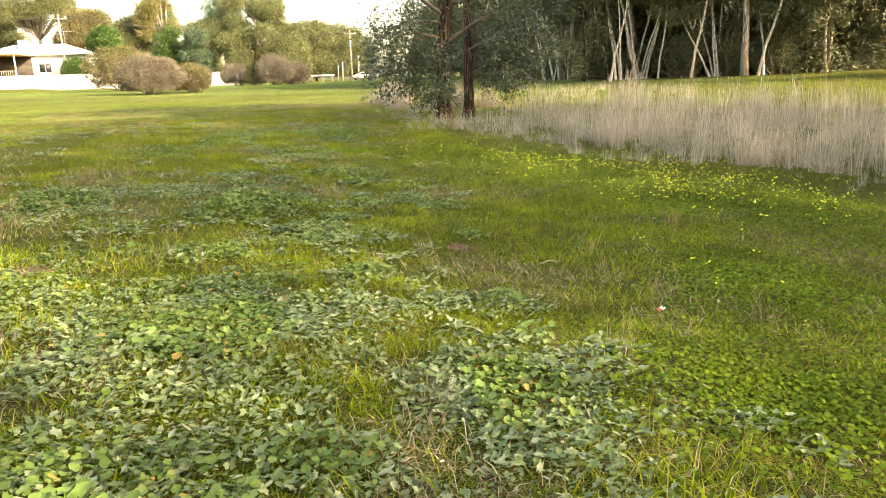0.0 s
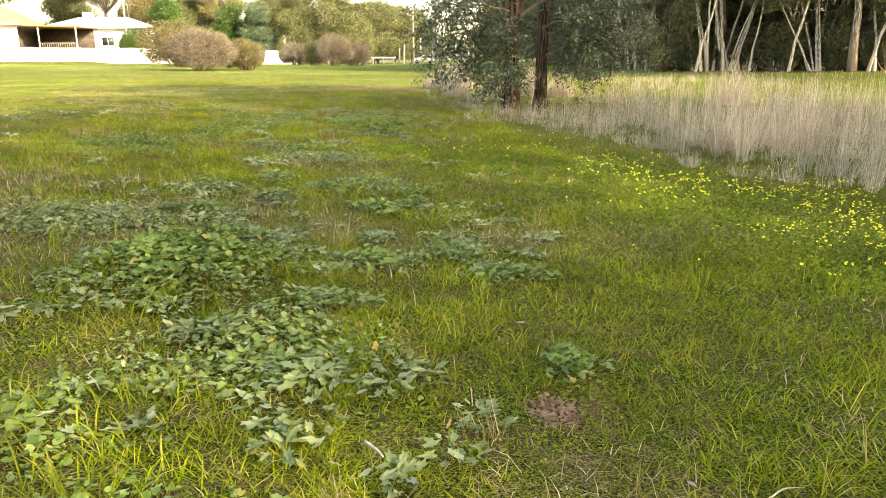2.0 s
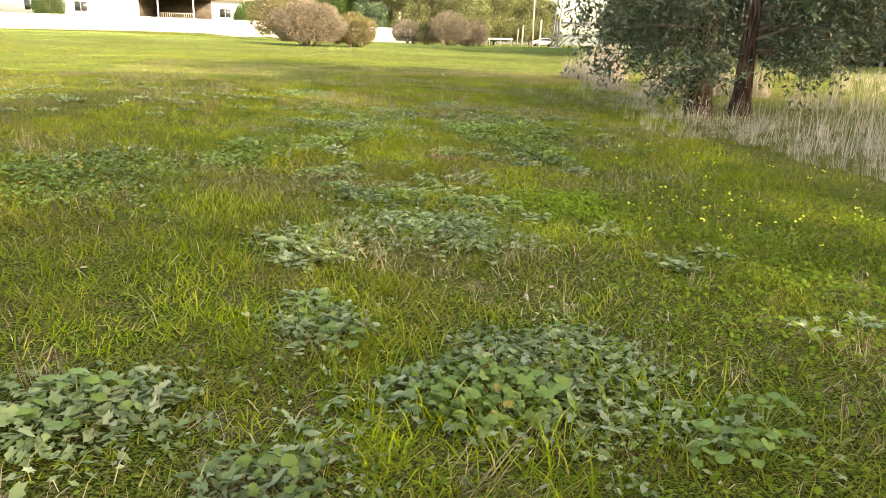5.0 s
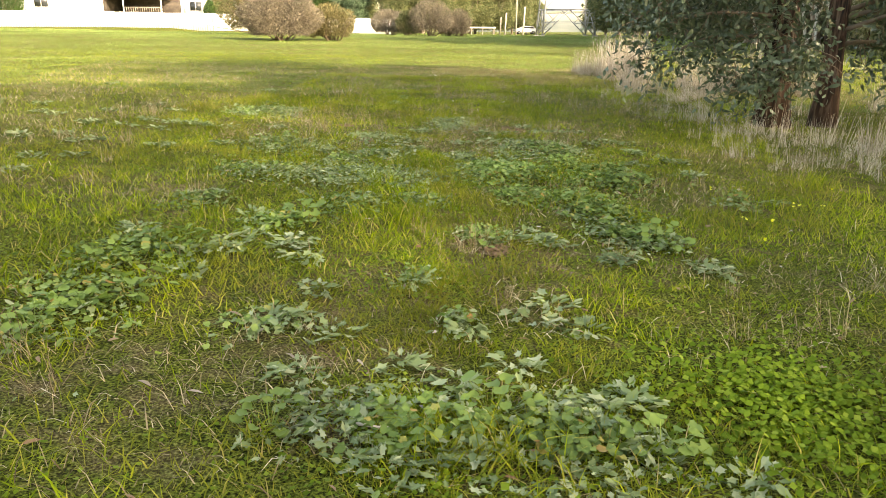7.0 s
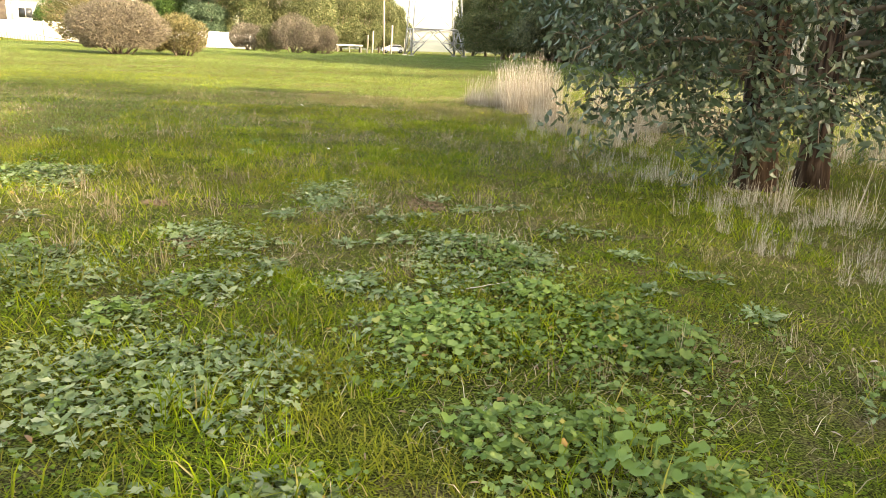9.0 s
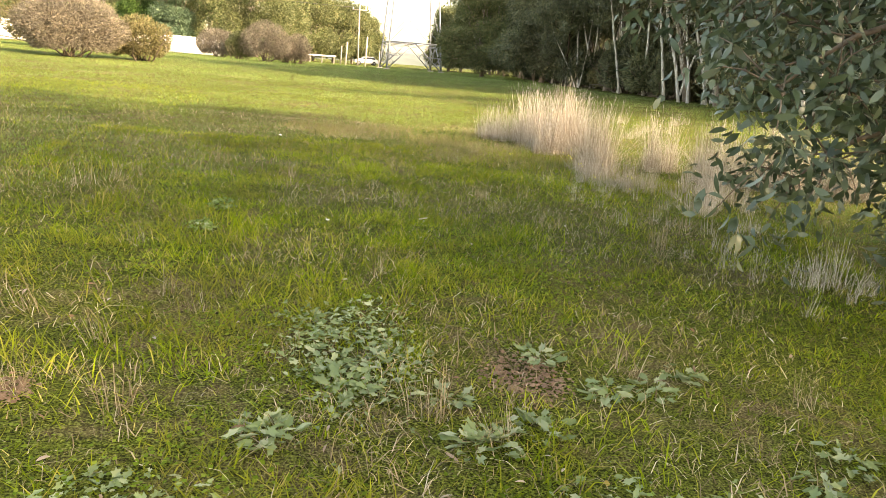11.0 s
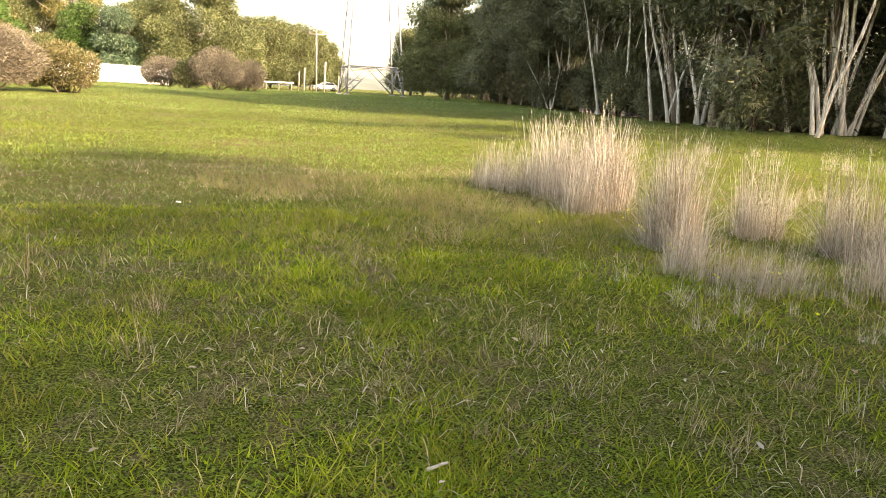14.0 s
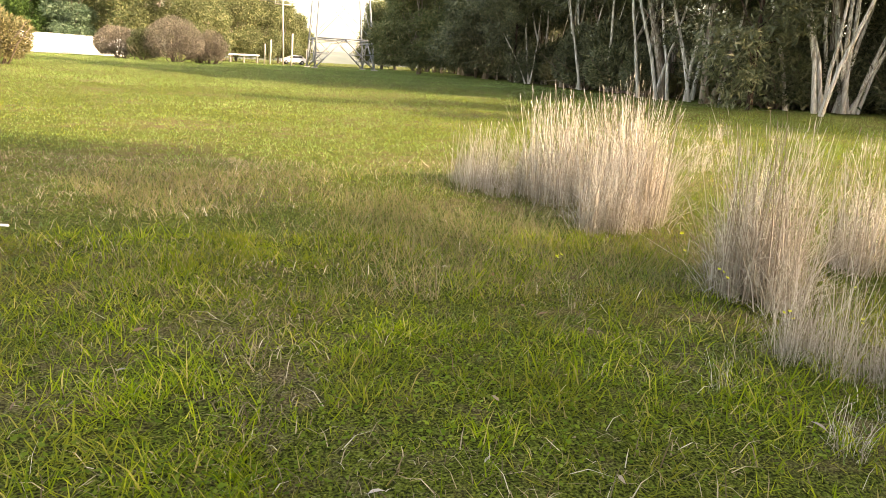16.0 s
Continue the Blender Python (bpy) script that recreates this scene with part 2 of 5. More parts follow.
# ---- mesh building ----
def mesh_of(name, verts, polys, mat, smooth=False):
    """A mesh from an array of points and arrays of polygons."""
    verts = np.asarray(verts, np.float32).reshape(-1, 3)
    polys = [np.asarray(p, np.int32) for p in polys if len(p)]
    me = bpy.data.meshes.new(name)
    loops = np.concatenate([p.ravel() for p in polys])
    sizes = np.concatenate([np.full(len(p), p.shape[1], np.int32) for p in polys])
    me.vertices.add(len(verts))
    me.vertices.foreach_set("co", verts.ravel())
    me.loops.add(len(loops))
    me.loops.foreach_set("vertex_index", loops)
    me.polygons.add(len(sizes))
    me.polygons.foreach_set("loop_start", np.concatenate([[0], np.cumsum(sizes)[:-1]]).astype(np.int32))
    me.update(calc_edges=True)
    if smooth:
        me.polygons.foreach_set("use_smooth", np.ones(len(sizes), bool))
    me.materials.append(mat)
    return me


def part(name, data, mat, parent=None, label=""):
    """One mesh object from (verts, polys) or a bmesh, under a thing."""
    if isinstance(data, tuple):
        me = mesh_of(name, data[0], data[1], mat, len(data) > 2 and data[2])
    else:
        me = bpy.data.meshes.new(name)
        data.to_mesh(me)
        data.free()
        me.materials.append(mat)
    ob = new(name, me)
    ob.parent = parent
    return tagged(ob, label) if label else ob


def merge(pieces):
    """Joins (verts, polys) pairs into one."""
    verts, polys, at = [], {}, 0
    for v, ps, *_ in pieces:
        v = np.asarray(v, float).reshape(-1, 3)
        verts.append(v)
        for p in ps:
            p = np.asarray(p, int)
            if len(p):
                polys.setdefault(p.shape[1], []).append(p + at)
        at += len(v)
    return np.concatenate(verts), [np.concatenate(p) for p in polys.values()]


def tube(points, radii, sides=8, rough=0.0, rs=None):
    """A tapered limb along a line of points."""
    points = np.asarray(points, float)
    n = len(points)
    along = np.gradient(points, axis=0)
    along /= np.linalg.norm(along, axis=1, keepdims=True) + 1e-9
    ref = np.where(np.abs(along[:, 2:3]) < 0.9, [[0.0, 0.0, 1.0]], [[1.0, 0.0, 0.0]])
    u = np.cross(along, ref)
    u /= np.linalg.norm(u, axis=1, keepdims=True)
    w = np.cross(along, u)
    a = np.arange(sides) * 2 * np.pi / sides
    rad = np.asarray(radii, float)[:, None] * np.ones((1, sides))
    if rough and rs is not None:
        rad = rad * (1 + rough * (rs.rand(n, sides) - 0.5) + rough * (rs.rand(1, sides) - 0.5))
    v = points[:, None] + rad[..., None] * (np.cos(a)[None, :, None] * u[:, None] + np.sin(a)[None, :, None] * w[:, None])
    i, j = np.meshgrid(np.arange(n - 1), np.arange(sides), indexing="ij")
    k = (j + 1) % sides
    quads = np.stack([i * sides + j, i * sides + k, (i + 1) * sides + k, (i + 1) * sides + j], -1).reshape(-1, 4)
    caps = [np.arange(sides)[None, ::-1], ((n - 1) * sides + np.arange(sides))[None]]
    polys = [quads] + ([np.concatenate(caps)] if sides != 4 else [])
    if sides == 4:
        polys = [np.concatenate([quads] + caps)]
    return v.reshape(-1, 3), polys


def box_piece(lo, hi):
    x0, y0, z0 = lo
    x1, y1, z1 = hi
    v = np.array([(x0, y0, z0), (x1, y0, z0), (x1, y1, z0), (x0, y1, z0), (x0, y0, z1), (x1, y0, z1), (x1, y1, z1), (x0, y1, z1)])
    return v, [np.array([(0, 3, 2, 1), (4, 5, 6, 7), (0, 1, 5, 4), (1, 2, 6, 5), (2, 3, 7, 6), (3, 0, 4, 7)])]


def bevel_box(lo, hi, r=0.02):
    bm = bmesh.new()
    bmesh.ops.create_cube(bm, size=1)
    size, mid = Vector(hi) - Vector(lo), (Vector(hi) + Vector(lo)) / 2
    for v in bm.verts:
        v.co = Vector((v.co.x * size.x, v.co.y * size.y, v.co.z * size.z)) + mid
    bmesh.ops.bevel(bm, geom=bm.edges[:], offset=min(r, min(size) * 0.45), segments=2, affect="EDGES")
    return bm


def leaves(at, ahead, side, length, width, fine=False, slim=False):
    """Leaves at points: lens-shaped blades along ahead, spread along side; fine ones are bent, slim ones three-cornered."""
    at, ahead, side = (np.asarray(a, float) for a in (at, ahead, side))
    ahead = ahead / (np.linalg.norm(ahead, axis=1, keepdims=True) + 1e-9)
    side = side - (side * ahead).sum(1, keepdims=True) * ahead
    side = side / (np.linalg.norm(side, axis=1, keepdims=True) + 1e-9)
    length, width, n = np.asarray(length)[:, None], np.asarray(width)[:, None] / 2, len(at)
    if slim:
        v = np.stack([at - 0.7 * width * side, at + 0.7 * width * side, at + length * ahead], 1)
        return v.reshape(-1, 3), [np.arange(3 * n).reshape(n, 3)]
    if not fine:
        v = np.stack([at, at + 0.45 * length * ahead + width * side, at + length * ahead, at + 0.45 * length * ahead - width * side], 1)
        return v.reshape(-1, 3), [np.arange(4 * n).reshape(n, 4)]
    up = np.cross(ahead, side)
    bend = up * length * 0.12
    v = np.stack([at, at + 0.3 * length * ahead + 0.9 * width * side + bend, at + 0.3 * length * ahead - 0.9 * width * side + bend,
                  at + 0.65 * length * ahead + 0.8 * width * side + bend, at + 0.65 * length * ahead - 0.8 * width * side + bend, at + length * ahead], 1)
    k = 6 * np.arange(n)[:, None]
    return v.reshape(-1, 3), [np.concatenate([k + [[0, 1, 2]], k + [[5, 4, 3]]]), k + [[1, 3, 4, 2]]]


LATTICE = np.random.RandomState(7).rand(256, 256)


def vnoise(x, y, size, shift=0):
    """Smooth noise from 0 to 1 over the plan, with lumps of the given size in metres."""
    u, v = np.asarray(x, float) / size + 31.7 + shift, np.asarray(y, float) / size + 57.3 + 2.3 * shift
    i, j = np.floor(u).astype(int), np.floor(v).astype(int)
    a, b = u - i, v - j
    a, b = a * a * (3 - 2 * a), b * b * (3 - 2 * b)
    g = lambda p, q: LATTICE[p & 255, q & 255]
    return (g(i, j) * (1 - a) + g(i + 1, j) * a) * (1 - b) + (g(i, j + 1) * (1 - a) + g(i + 1, j + 1) * a) * b


def height(x, y):
    """The lie of the land: a gentle cross slope by the path, nearly level beyond."""
    x, y = np.asarray(x, float), np.asarray(y, float)
    xc, yc = np.clip(x, -6, 9), np.clip(y, -2, 34) - 9
    near = -0.0755 * xc + 0.0013 * yc + 0.00279 * xc * yc + 0.00173 * xc * xc + 0.00049 * yc * yc
    far = 0.72 + 0.002 * (np.clip(y, 30, 160) - 40) + 0.015 * np.clip(-x, 0, 40)
    d = (np.maximum(0, np.abs(x - 1.5) - 7.5) / 22) ** 2 + (np.maximum(0, y - 32) / 22) ** 2 + (np.maximum(0, -2 - y) / 22) ** 2
    w = 1 - np.exp(-d)
    lumps = 0.05 * (vnoise(x, y, 1.3) - 0.5) + 0.03 * (vnoise(x, y, 0.35, 3) - 0.5)
    bank = 1.5 * np.clip((y - 89) / 6, 0, 1) * np.clip((-x - 24) / 6, 0, 1)
    return near * (1 - w) + far * w + bank + lumps * np.exp(-d)


def on_ground(x, y):
    return float(height(x, y))


def path_x(y):
    return np.interp(y, [0, 3, 8, 12, 17, 21, 26], [0, 0.4, 0.2, -0.5, -0.8, -1.1, 0])


# ---- ground ----
def build_ground():
    fine_x, fine_y = np.arange(-14, 16.01, 0.25), np.arange(-3, 46.01, 0.25)
    step = lambda a, b, n: np.linspace(a, b, n)
    out = lambda a, far, n: a + (far - a) * (np.linspace(0, 1, n + 1)[1:] ** 2.5)
    xs = np.concatenate([out(-14, -1800, 45)[::-1], fine_x, out(16, 1800, 45)])
    ys = np.concatenate([out(-3, -900, 35)[::-1], fine_y, out(46, 2600, 70)])
    gx, gy = np.meshgrid(xs, ys)
    v = np.stack([gx, gy, height(gx, gy)], -1).reshape(-1, 3)
    n, k = len(xs), np.arange(len(xs) * (len(ys) - 1)).reshape(-1, len(xs))[:, :-1].ravel()
    quads = np.stack([k, k + 1, k + n + 1, k + n], 1)
    return tagged(part("ground", (v, [quads], True), M_GROUND), "uneven grassy field with brown soil showing through", "ground", kind="structure")


build_ground()


def hills():
    rs = np.random.RandomState(5)
    x = np.linspace(-1700, 1700, 120)
    top = 14 + 16 * vnoise(x, 0 * x, 260) + 4 * vnoise(x, 0 * x, 60, 2)
    rows = [(1500, 0 * x - 3), (1600, top * 0.75), (1700, top), (1900, top * 0.6)]
    v = np.concatenate([np.stack([x, np.full_like(x, y), z], 1) for y, z in rows])
    k = (np.arange(3)[:, None] * 120 + np.arange(119)[None]).ravel()
    tagged(part("backdrop", (v, [np.stack([k, k + 1, k + 121, k + 120], 1)], True), M_HILL), "low hazy wooded hills on the horizon", "hills", kind="structure")


hills()


# ---- reeds: where the tall dry grass stands ----
def reed_left(y):
    return np.interp(y, [4, 8, 10.5, 12.5, 14, 16, 18, 20.8, 23, 25.5, 29, 30.4, 32, 33, 34.5, 37, 40], [11, 8.8, 7.6, 6.4, 5.7, 4.9, 4.3, 3.5, 3.3, 3.0, 2.9, 2.9, 2.9, 2.1, 2.5, 4, 6.5])


def reed_right(y):
    return np.interp(y, [4, 16, 22, 26, 29, 32, 36, 40], [21, 19, 17, 12.0, 9.0, 7.2, 6.2, 7.0])


# ---- grass ----
def blade_mesh(x, y, h, w, lean, rs, bent, lift=0.0):
    z = height(x, y) - 0.005 + lift
    n = len(x)
    a, b = rs.rand(n) * 2 * np.pi, rs.rand(n) * 2 * np.pi
    base = np.stack([x, y, z], 1)
    across = np.stack([np.cos(a), np.sin(a), 0 * a], 1) * (w / 2)[:, None]
    tip = base + np.stack([np.cos(b) * lean * h, np.sin(b) * lean * h, h * np.sqrt(np.clip(1 - 0.5 * lean**2, 0.1, 1))], 1)
    if not bent:
        v = np.stack([base - across, base + across, tip], 1)
        return v.reshape(-1, 3), [np.arange(3 * n).reshape(n, 3)]
    mid = base * 0.5 + tip * 0.5 + np.stack([0 * h, 0 * h, h * 0.18 * np.clip(lean, 0, 1.2)], 1) - np.stack([np.cos(b), np.sin(b), 0 * b], 1) * (0.12 * lean * h)[:, None]
    v = np.stack([base - across, base + across, mid - 0.8 * across, mid + 0.8 * across, tip], 1)
    k = 5 * np.arange(n)[:, None]
    return v.reshape(-1, 3), [k + [[0, 1, 3, 2]], k + [[2, 3, 4]]]


# worn straw-brown patches: x, y, radius
DEAD = [(0.1, 16.2, 0.35), (0.3, 15.6, 0.3), (-1.6, 15.0, 0.2), (-0.45, 17.1, 0.2), (1.7, 11.7, 0.5), (-1.45, 24.4, 0.35), (-1.35, 25.1, 0.3), (-1.2, 26.7, 0.4), (0.7, 27.7, 0.5), (-1.0, 27.1, 0.4), (-1.3, 26.4, 0.35), (0.1, 10.4, 0.3), (1.7, 9.6, 0.4)]


def dryness(x, y):
    """How much of the cover is dead: patches by the path, more of them late in the walk."""
    base = 0.39 + 0.09 * np.clip((np.asarray(y) - 20) / 8, 0, 1)
    spots = 0.0
    for dx, dy, r in DEAD:
        spots = spots + 0.75 * np.exp(-((np.asarray(x) - dx) ** 2 + (np.asarray(y) - dy) ** 2) / (r * r))
    return np.clip(spots + (vnoise(x, y, 1.1, 5) * 0.6 + vnoise(x, y, 0.4, 9) * 0.4 - (1 - base) + 0.15) * 3.5, 0, 1)


BARE = [(0.0, 22.6, 0.22), (-1.8, 21.2, 0.14), (-2.3, 22.4, 0.12), (-2.2, 5.6, 0.16), (-1.5, 3.7, 0.13), (1.2, 6.5, 0.12), (-0.4, 17.0, 0.10), (-1.3, 10.6, 0.16)]


def bare_here(x, y):
    out = np.zeros(len(x), bool)
    for bx, by, r in BARE:
        out |= (x - bx) ** 2 + ((y - by) * 0.8) ** 2 < (r * (0.6 + 0.7 * vnoise(x, y, 0.12, 4))) ** 2
    return out


def grass():
    rs = np.random.RandomState(11)
    # close to the walk: bent blades in tufts
    n = 190000
    y = rs.rand(n) * 30 + 1.2
    x = path_x(y) + np.sign(rs.rand(n) - 0.5) * 4.2 * rs.rand(n) ** 1.3
    tuft = vnoise(x, y, 0.17, 1)
    keep = (rs.rand(n) < np.clip(2.4 * tuft - 0.7, 0.06, 1)) & ~bare_here(x, y) & (rs.rand(n) > 0.8 * dryness(x, y))
    x, y, tuft = x[keep], y[keep], tuft[keep]
    tall = np.clip(vnoise(x, y, 0.7, 2) * 2.0 - 0.75, 0, 1)
    h = (0.03 + 0.055 * tuft + 0.10 * tall) * (0.6 + 0.8 * rs.rand(len(x)))
    near = blade_mesh(x, y, h, 0.004 + 0.0038 * rs.rand(len(x)), 0.4 + 1.1 * rs.rand(len(x)), rs, True)
    # short turf, with gaps down to the soil
    n = 520000
    y = rs.rand(n) * 30 + 1.2
    x = path_x(y) + np.sign(rs.rand(n) - 0.5) * 4.2 * rs.rand(n) ** 1.4
    keep = ~bare_here(x, y) & (rs.rand(n) > 0.85 * dryness(x, y)) & (rs.rand(n) < np.clip(2.2 * vnoise(x, y, 0.14, 6) - 0.35, 0.12, 1))
    x, y = x[keep], y[keep]
    h = (0.03 + 0.062 * vnoise(x, y, 0.19, 6)) * (0.6 + 0.8 * rs.rand(len(x)))
    turf = blade_mesh(x, y, h, 0.0045 + 0.0045 * rs.rand(len(x)), 0.5 + 1.2 * rs.rand(len(x)), rs, False)
    # fill between them, and wider afield
    n = 210000
    y = rs.rand(n) * 45 + 1.0
    x = path_x(y) + (rs.rand(n) - 0.5) * 2 * (4.5 + 0.28 * y)
    keep = ~bare_here(x, y) & (rs.rand(n) > 0.7 * dryness(x, y))
    x, y = x[keep], y[keep]
    h = (0.02 + 0.05 * vnoise(x, y, 0.5, 1) + 0.03 * vnoise(x, y, 2.5, 4)) * (0.6 + 0.8 * rs.rand(len(x))) * np.interp(y, [24, 32], [1.0, 0.6])
    fill = blade_mesh(x, y, h, 0.004 + 0.0025 * rs.rand(len(x)), 0.3 + 0.7 * rs.rand(len(x)), rs, False)
    tagged(part("grass", merge([near, turf, fill]), M_GRASS), "fresh green winter grass, uneven and tufted", "grass", kind="stuff")
    # the open field beyond
    n = 520000
    y = 26 + 110 * rs.rand(n) ** 1.7
    x = (rs.rand(n) - 0.55) * (14 + 1.1 * y)
    keep = (x < np.interp(y, [30, 45, 60, 70, 100, 121], [30, 22, 17, 18, 23, 28])) & (np.abs(x) + y > 30)
    x, y = x[keep], y[keep]
    far = np.clip((y - 26) / 60, 0, 1.4)
    h = (0.022 + 0.04 * vnoise(x, y, 3, 6) + 0.018 * rs.rand(len(x))) * (1 + 0.3 * far)
    tagged(part("field_grass", blade_mesh(x, y, h, 0.005 + 0.018 * far, 0.3 + 0.6 * rs.rand(len(x)), rs, False), M_FIELD), "pale sunlit field grass reaching to the tree line", "grass", kind="stuff")
    # left and right flanks, seen at a middle distance
    n = 170000
    y = rs.rand(n) * 40 + 2
    x = (rs.rand(n) - 0.5) * 52
    keep = (np.abs(x - path_x(y)) > 3.5) & (np.abs(x) < 7 + 0.75 * y)
    x, y = x[keep], y[keep]
    h = (0.03 + 0.07 * vnoise(x, y, 0.7, 2)) * (0.6 + 0.8 * rs.rand(len(x)))
    tagged(part("meadow_grass", blade_mesh(x, y, h, 0.005 + 0.004 * rs.rand(len(x)), 0.3 + 0.8 * rs.rand(len(x)), rs, False), M_GRASS), "green meadow grass away from the walked line", "grass", kind="stuff")


grass()


def thatch():
    rs = np.random.RandomState(12)
    n = 330000
    y = rs.rand(n) * 34 + 1.0
    x = path_x(y) + np.sign(rs.rand(n) - 0.5) * rs.rand(n) ** 1.3 * (4 + 0.22 * y)
    keep = rs.rand(n) < 0.62 * dryness(x, y) + 0.05 + 0.10 * np.clip((y - 20) / 6, 0, 1)
    x, y = x[keep], y[keep]
    h = 0.03 + 0.10 * rs.rand(len(x)) ** 1.5
    tagged(part("dead_grass", blade_mesh(x, y, h, 0.003 + 0.003 * rs.rand(len(x)), 0.6 + 1.2 * rs.rand(len(x)), rs, True), M_STRAW), "greyish dead grass and thatch in patches", "dead grass", kind="stuff")
    # ochre fringe before the lit reeds
    n = 20000
    y = 29.8 + 4.2 * rs.rand(n)
    x = reed_left(y) - 4.5 * rs.rand(n) ** 1.3 + 0.8
    keep = rs.rand(n) < np.clip(1.6 * vnoise(x, y, 1.0, 8) - 0.3, 0.05, 1)
    x, y = x[keep], y[keep]
    tagged(part("ochre_grass", blade_mesh(x, y, 0.05 + 0.13 * rs.rand(len(x)), 0.004 + 0.003 * rs.rand(len(x)), 0.3 + 0.7 * rs.rand(len(x)), rs, False), M_OCHRE), "low ochre dry grass beside the reeds", "dry grass", kind="stuff")


thatch()


def clover():
    rs = np.random.RandomState(13)
    n = 130000
    y = rs.rand(n) * 28 + 1.2
    x = path_x(y) + np.sign(rs.rand(n) - 0.5) * 4.0 * rs.rand(n) ** 1.3
    keep = (vnoise(x, y, 0.9, 11) > 0.38) & ~bare_here(x, y) & (rs.rand(n) > dryness(x, y))
    x, y = x[keep], y[keep]
    n = len(x)
    at = np.stack([x, y, height(x, y) + 0.006 + 0.022 * rs.rand(n)], 1)
    a = rs.rand(n) * 2 * np.pi
    ahead = np.stack([np.cos(a), np.sin(a), 0.5 * rs.rand(n)], 1)
    side = np.stack([-np.sin(a), np.cos(a), 0.6 * (rs.rand(n) - 0.5)], 1)
    tagged(part("clover", leaves(at, ahead, side, 0.014 + 0.016 * rs.rand(n), 0.013 + 0.013 * rs.rand(n)), M_CLOVER), "low bright green clover carpet between the grass", "clover", kind="stuff")


clover()


def bare_soil():
    """Crumbs of reddish soil where the turf has opened."""
    rs = np.random.RandomState(14)
    spots = []
    for bx, by, r in BARE:
        n = int(3200 * r)
        d, a = r * np.sqrt(rs.rand(n)) * (0.7 + 0.5 * rs.rand(n)), 6.283 * rs.rand(n)
        spots.append(np.stack([bx + d * np.cos(a), by + 1.2 * d * np.sin(a)], 1))
    x, y = np.concatenate(spots).T
    n = len(x)
    a = 6.283 * rs.rand(n)
    at = np.stack([x, y, height(x, y) + 0.004 + 0.012 * rs.rand(n)], 1)
    tagged(part("soil_crumbs", leaves(at, np.stack([np.cos(a), np.sin(a), 0.3 * rs.randn(n)], 1), np.stack([-np.sin(a), np.cos(a), 0.3 * rs.randn(n)], 1), 0.012 + 0.02 * rs.rand(n), 0.012 + 0.016 * rs.rand(n)), M_SOIL), "crumbs of bare reddish soil in the turf", "soil", kind="stuff")


bare_soil()


# ---- broad-leaved weeds ----
# patches along the walk, stretch by stretch: x, y, half width, half length, growth
PATCHES_START = [(-0.9, 2.5, 0.7, 0.6, 0.8), (-2.3, 4.6, 0.8, 1.2, 0.6), (-0.75, 4.1, 0.9, 1.3, 0.85), (0.88, 3.2, 0.55, 0.8, 0.85), (-0.1, 2.6, 0.4, 0.3, 0.9), (-3.0, 8.6, 0.5, 0.9, 1.2), (1.0, 4.7, 0.45, 0.3, 0.7), (0.25, 4.5, 0.33, 0.3, 0.6),
                 (-0.1, 7.1, 0.6, 0.5, 0.7), (-1.1, 6.2, 0.4, 0.5, 0.8), (-0.6, 5.3, 0.45, 0.3, 0.8), (0.28, 5.5, 0.28, 0.22, 0.9), (1.42, 7.0, 0.14, 0.2, 0.8)]
PATCHES_EARLY = [(-0.82, 8.5, 0.5, 0.75, 1.5), (-1.9, 9.6, 0.7, 0.6, 0.7), (1.05, 9.0, 0.26, 0.3, 0.7), (1.3, 8.5, 0.26, 0.3, 0.8), (0.48, 8.6, 0.22, 0.22, 0.7), (0.12, 7.75, 0.22, 0.16, 0.8), (-0.3, 14.0, 0.6, 0.7, 0.7),
                 (0.3, 11.9, 0.45, 0.6, 0.7), (-1.3, 11.2, 0.42, 0.34, 0.8), (-0.6, 10.9, 0.26, 0.3, 0.8), (0.0, 11.6, 0.36, 0.4, 0.9), (0.85, 11.6, 0.28, 0.2, 0.7), (-0.7, 12.1, 0.2, 0.3, 0.7), (-1.1, 13.4, 0.35, 0.35, 0.6)]
PATCHES_MIDDLE = [(-1.1, 10.2, 0.3, 0.2, 0.9), (0.5, 10.5, 0.16, 0.2, 0.9), (0.85, 10.8, 0.16, 0.18, 0.8), (-3.2, 14.5, 0.7, 1.1, 0.55), (-2.45, 16.4, 0.22, 0.34, 0.9), (-2.4, 15.6, 0.26, 0.4, 0.8), (-0.75, 14.8, 0.42, 0.28, 0.9),
                  (-0.2, 14.8, 0.3, 0.3, 0.9), (-0.85, 16.4, 0.14, 0.18, 0.6), (-0.62, 15.75, 0.11, 0.16, 0.7), (-1.95, 17.3, 0.2, 0.2, 0.6), (-2.6, 17.8, 0.22, 0.3, 0.6), (2.0, 18.9, 0.25, 0.35, 0.6), (-1.5, 15.6, 0.16, 0.2, 0.55)]
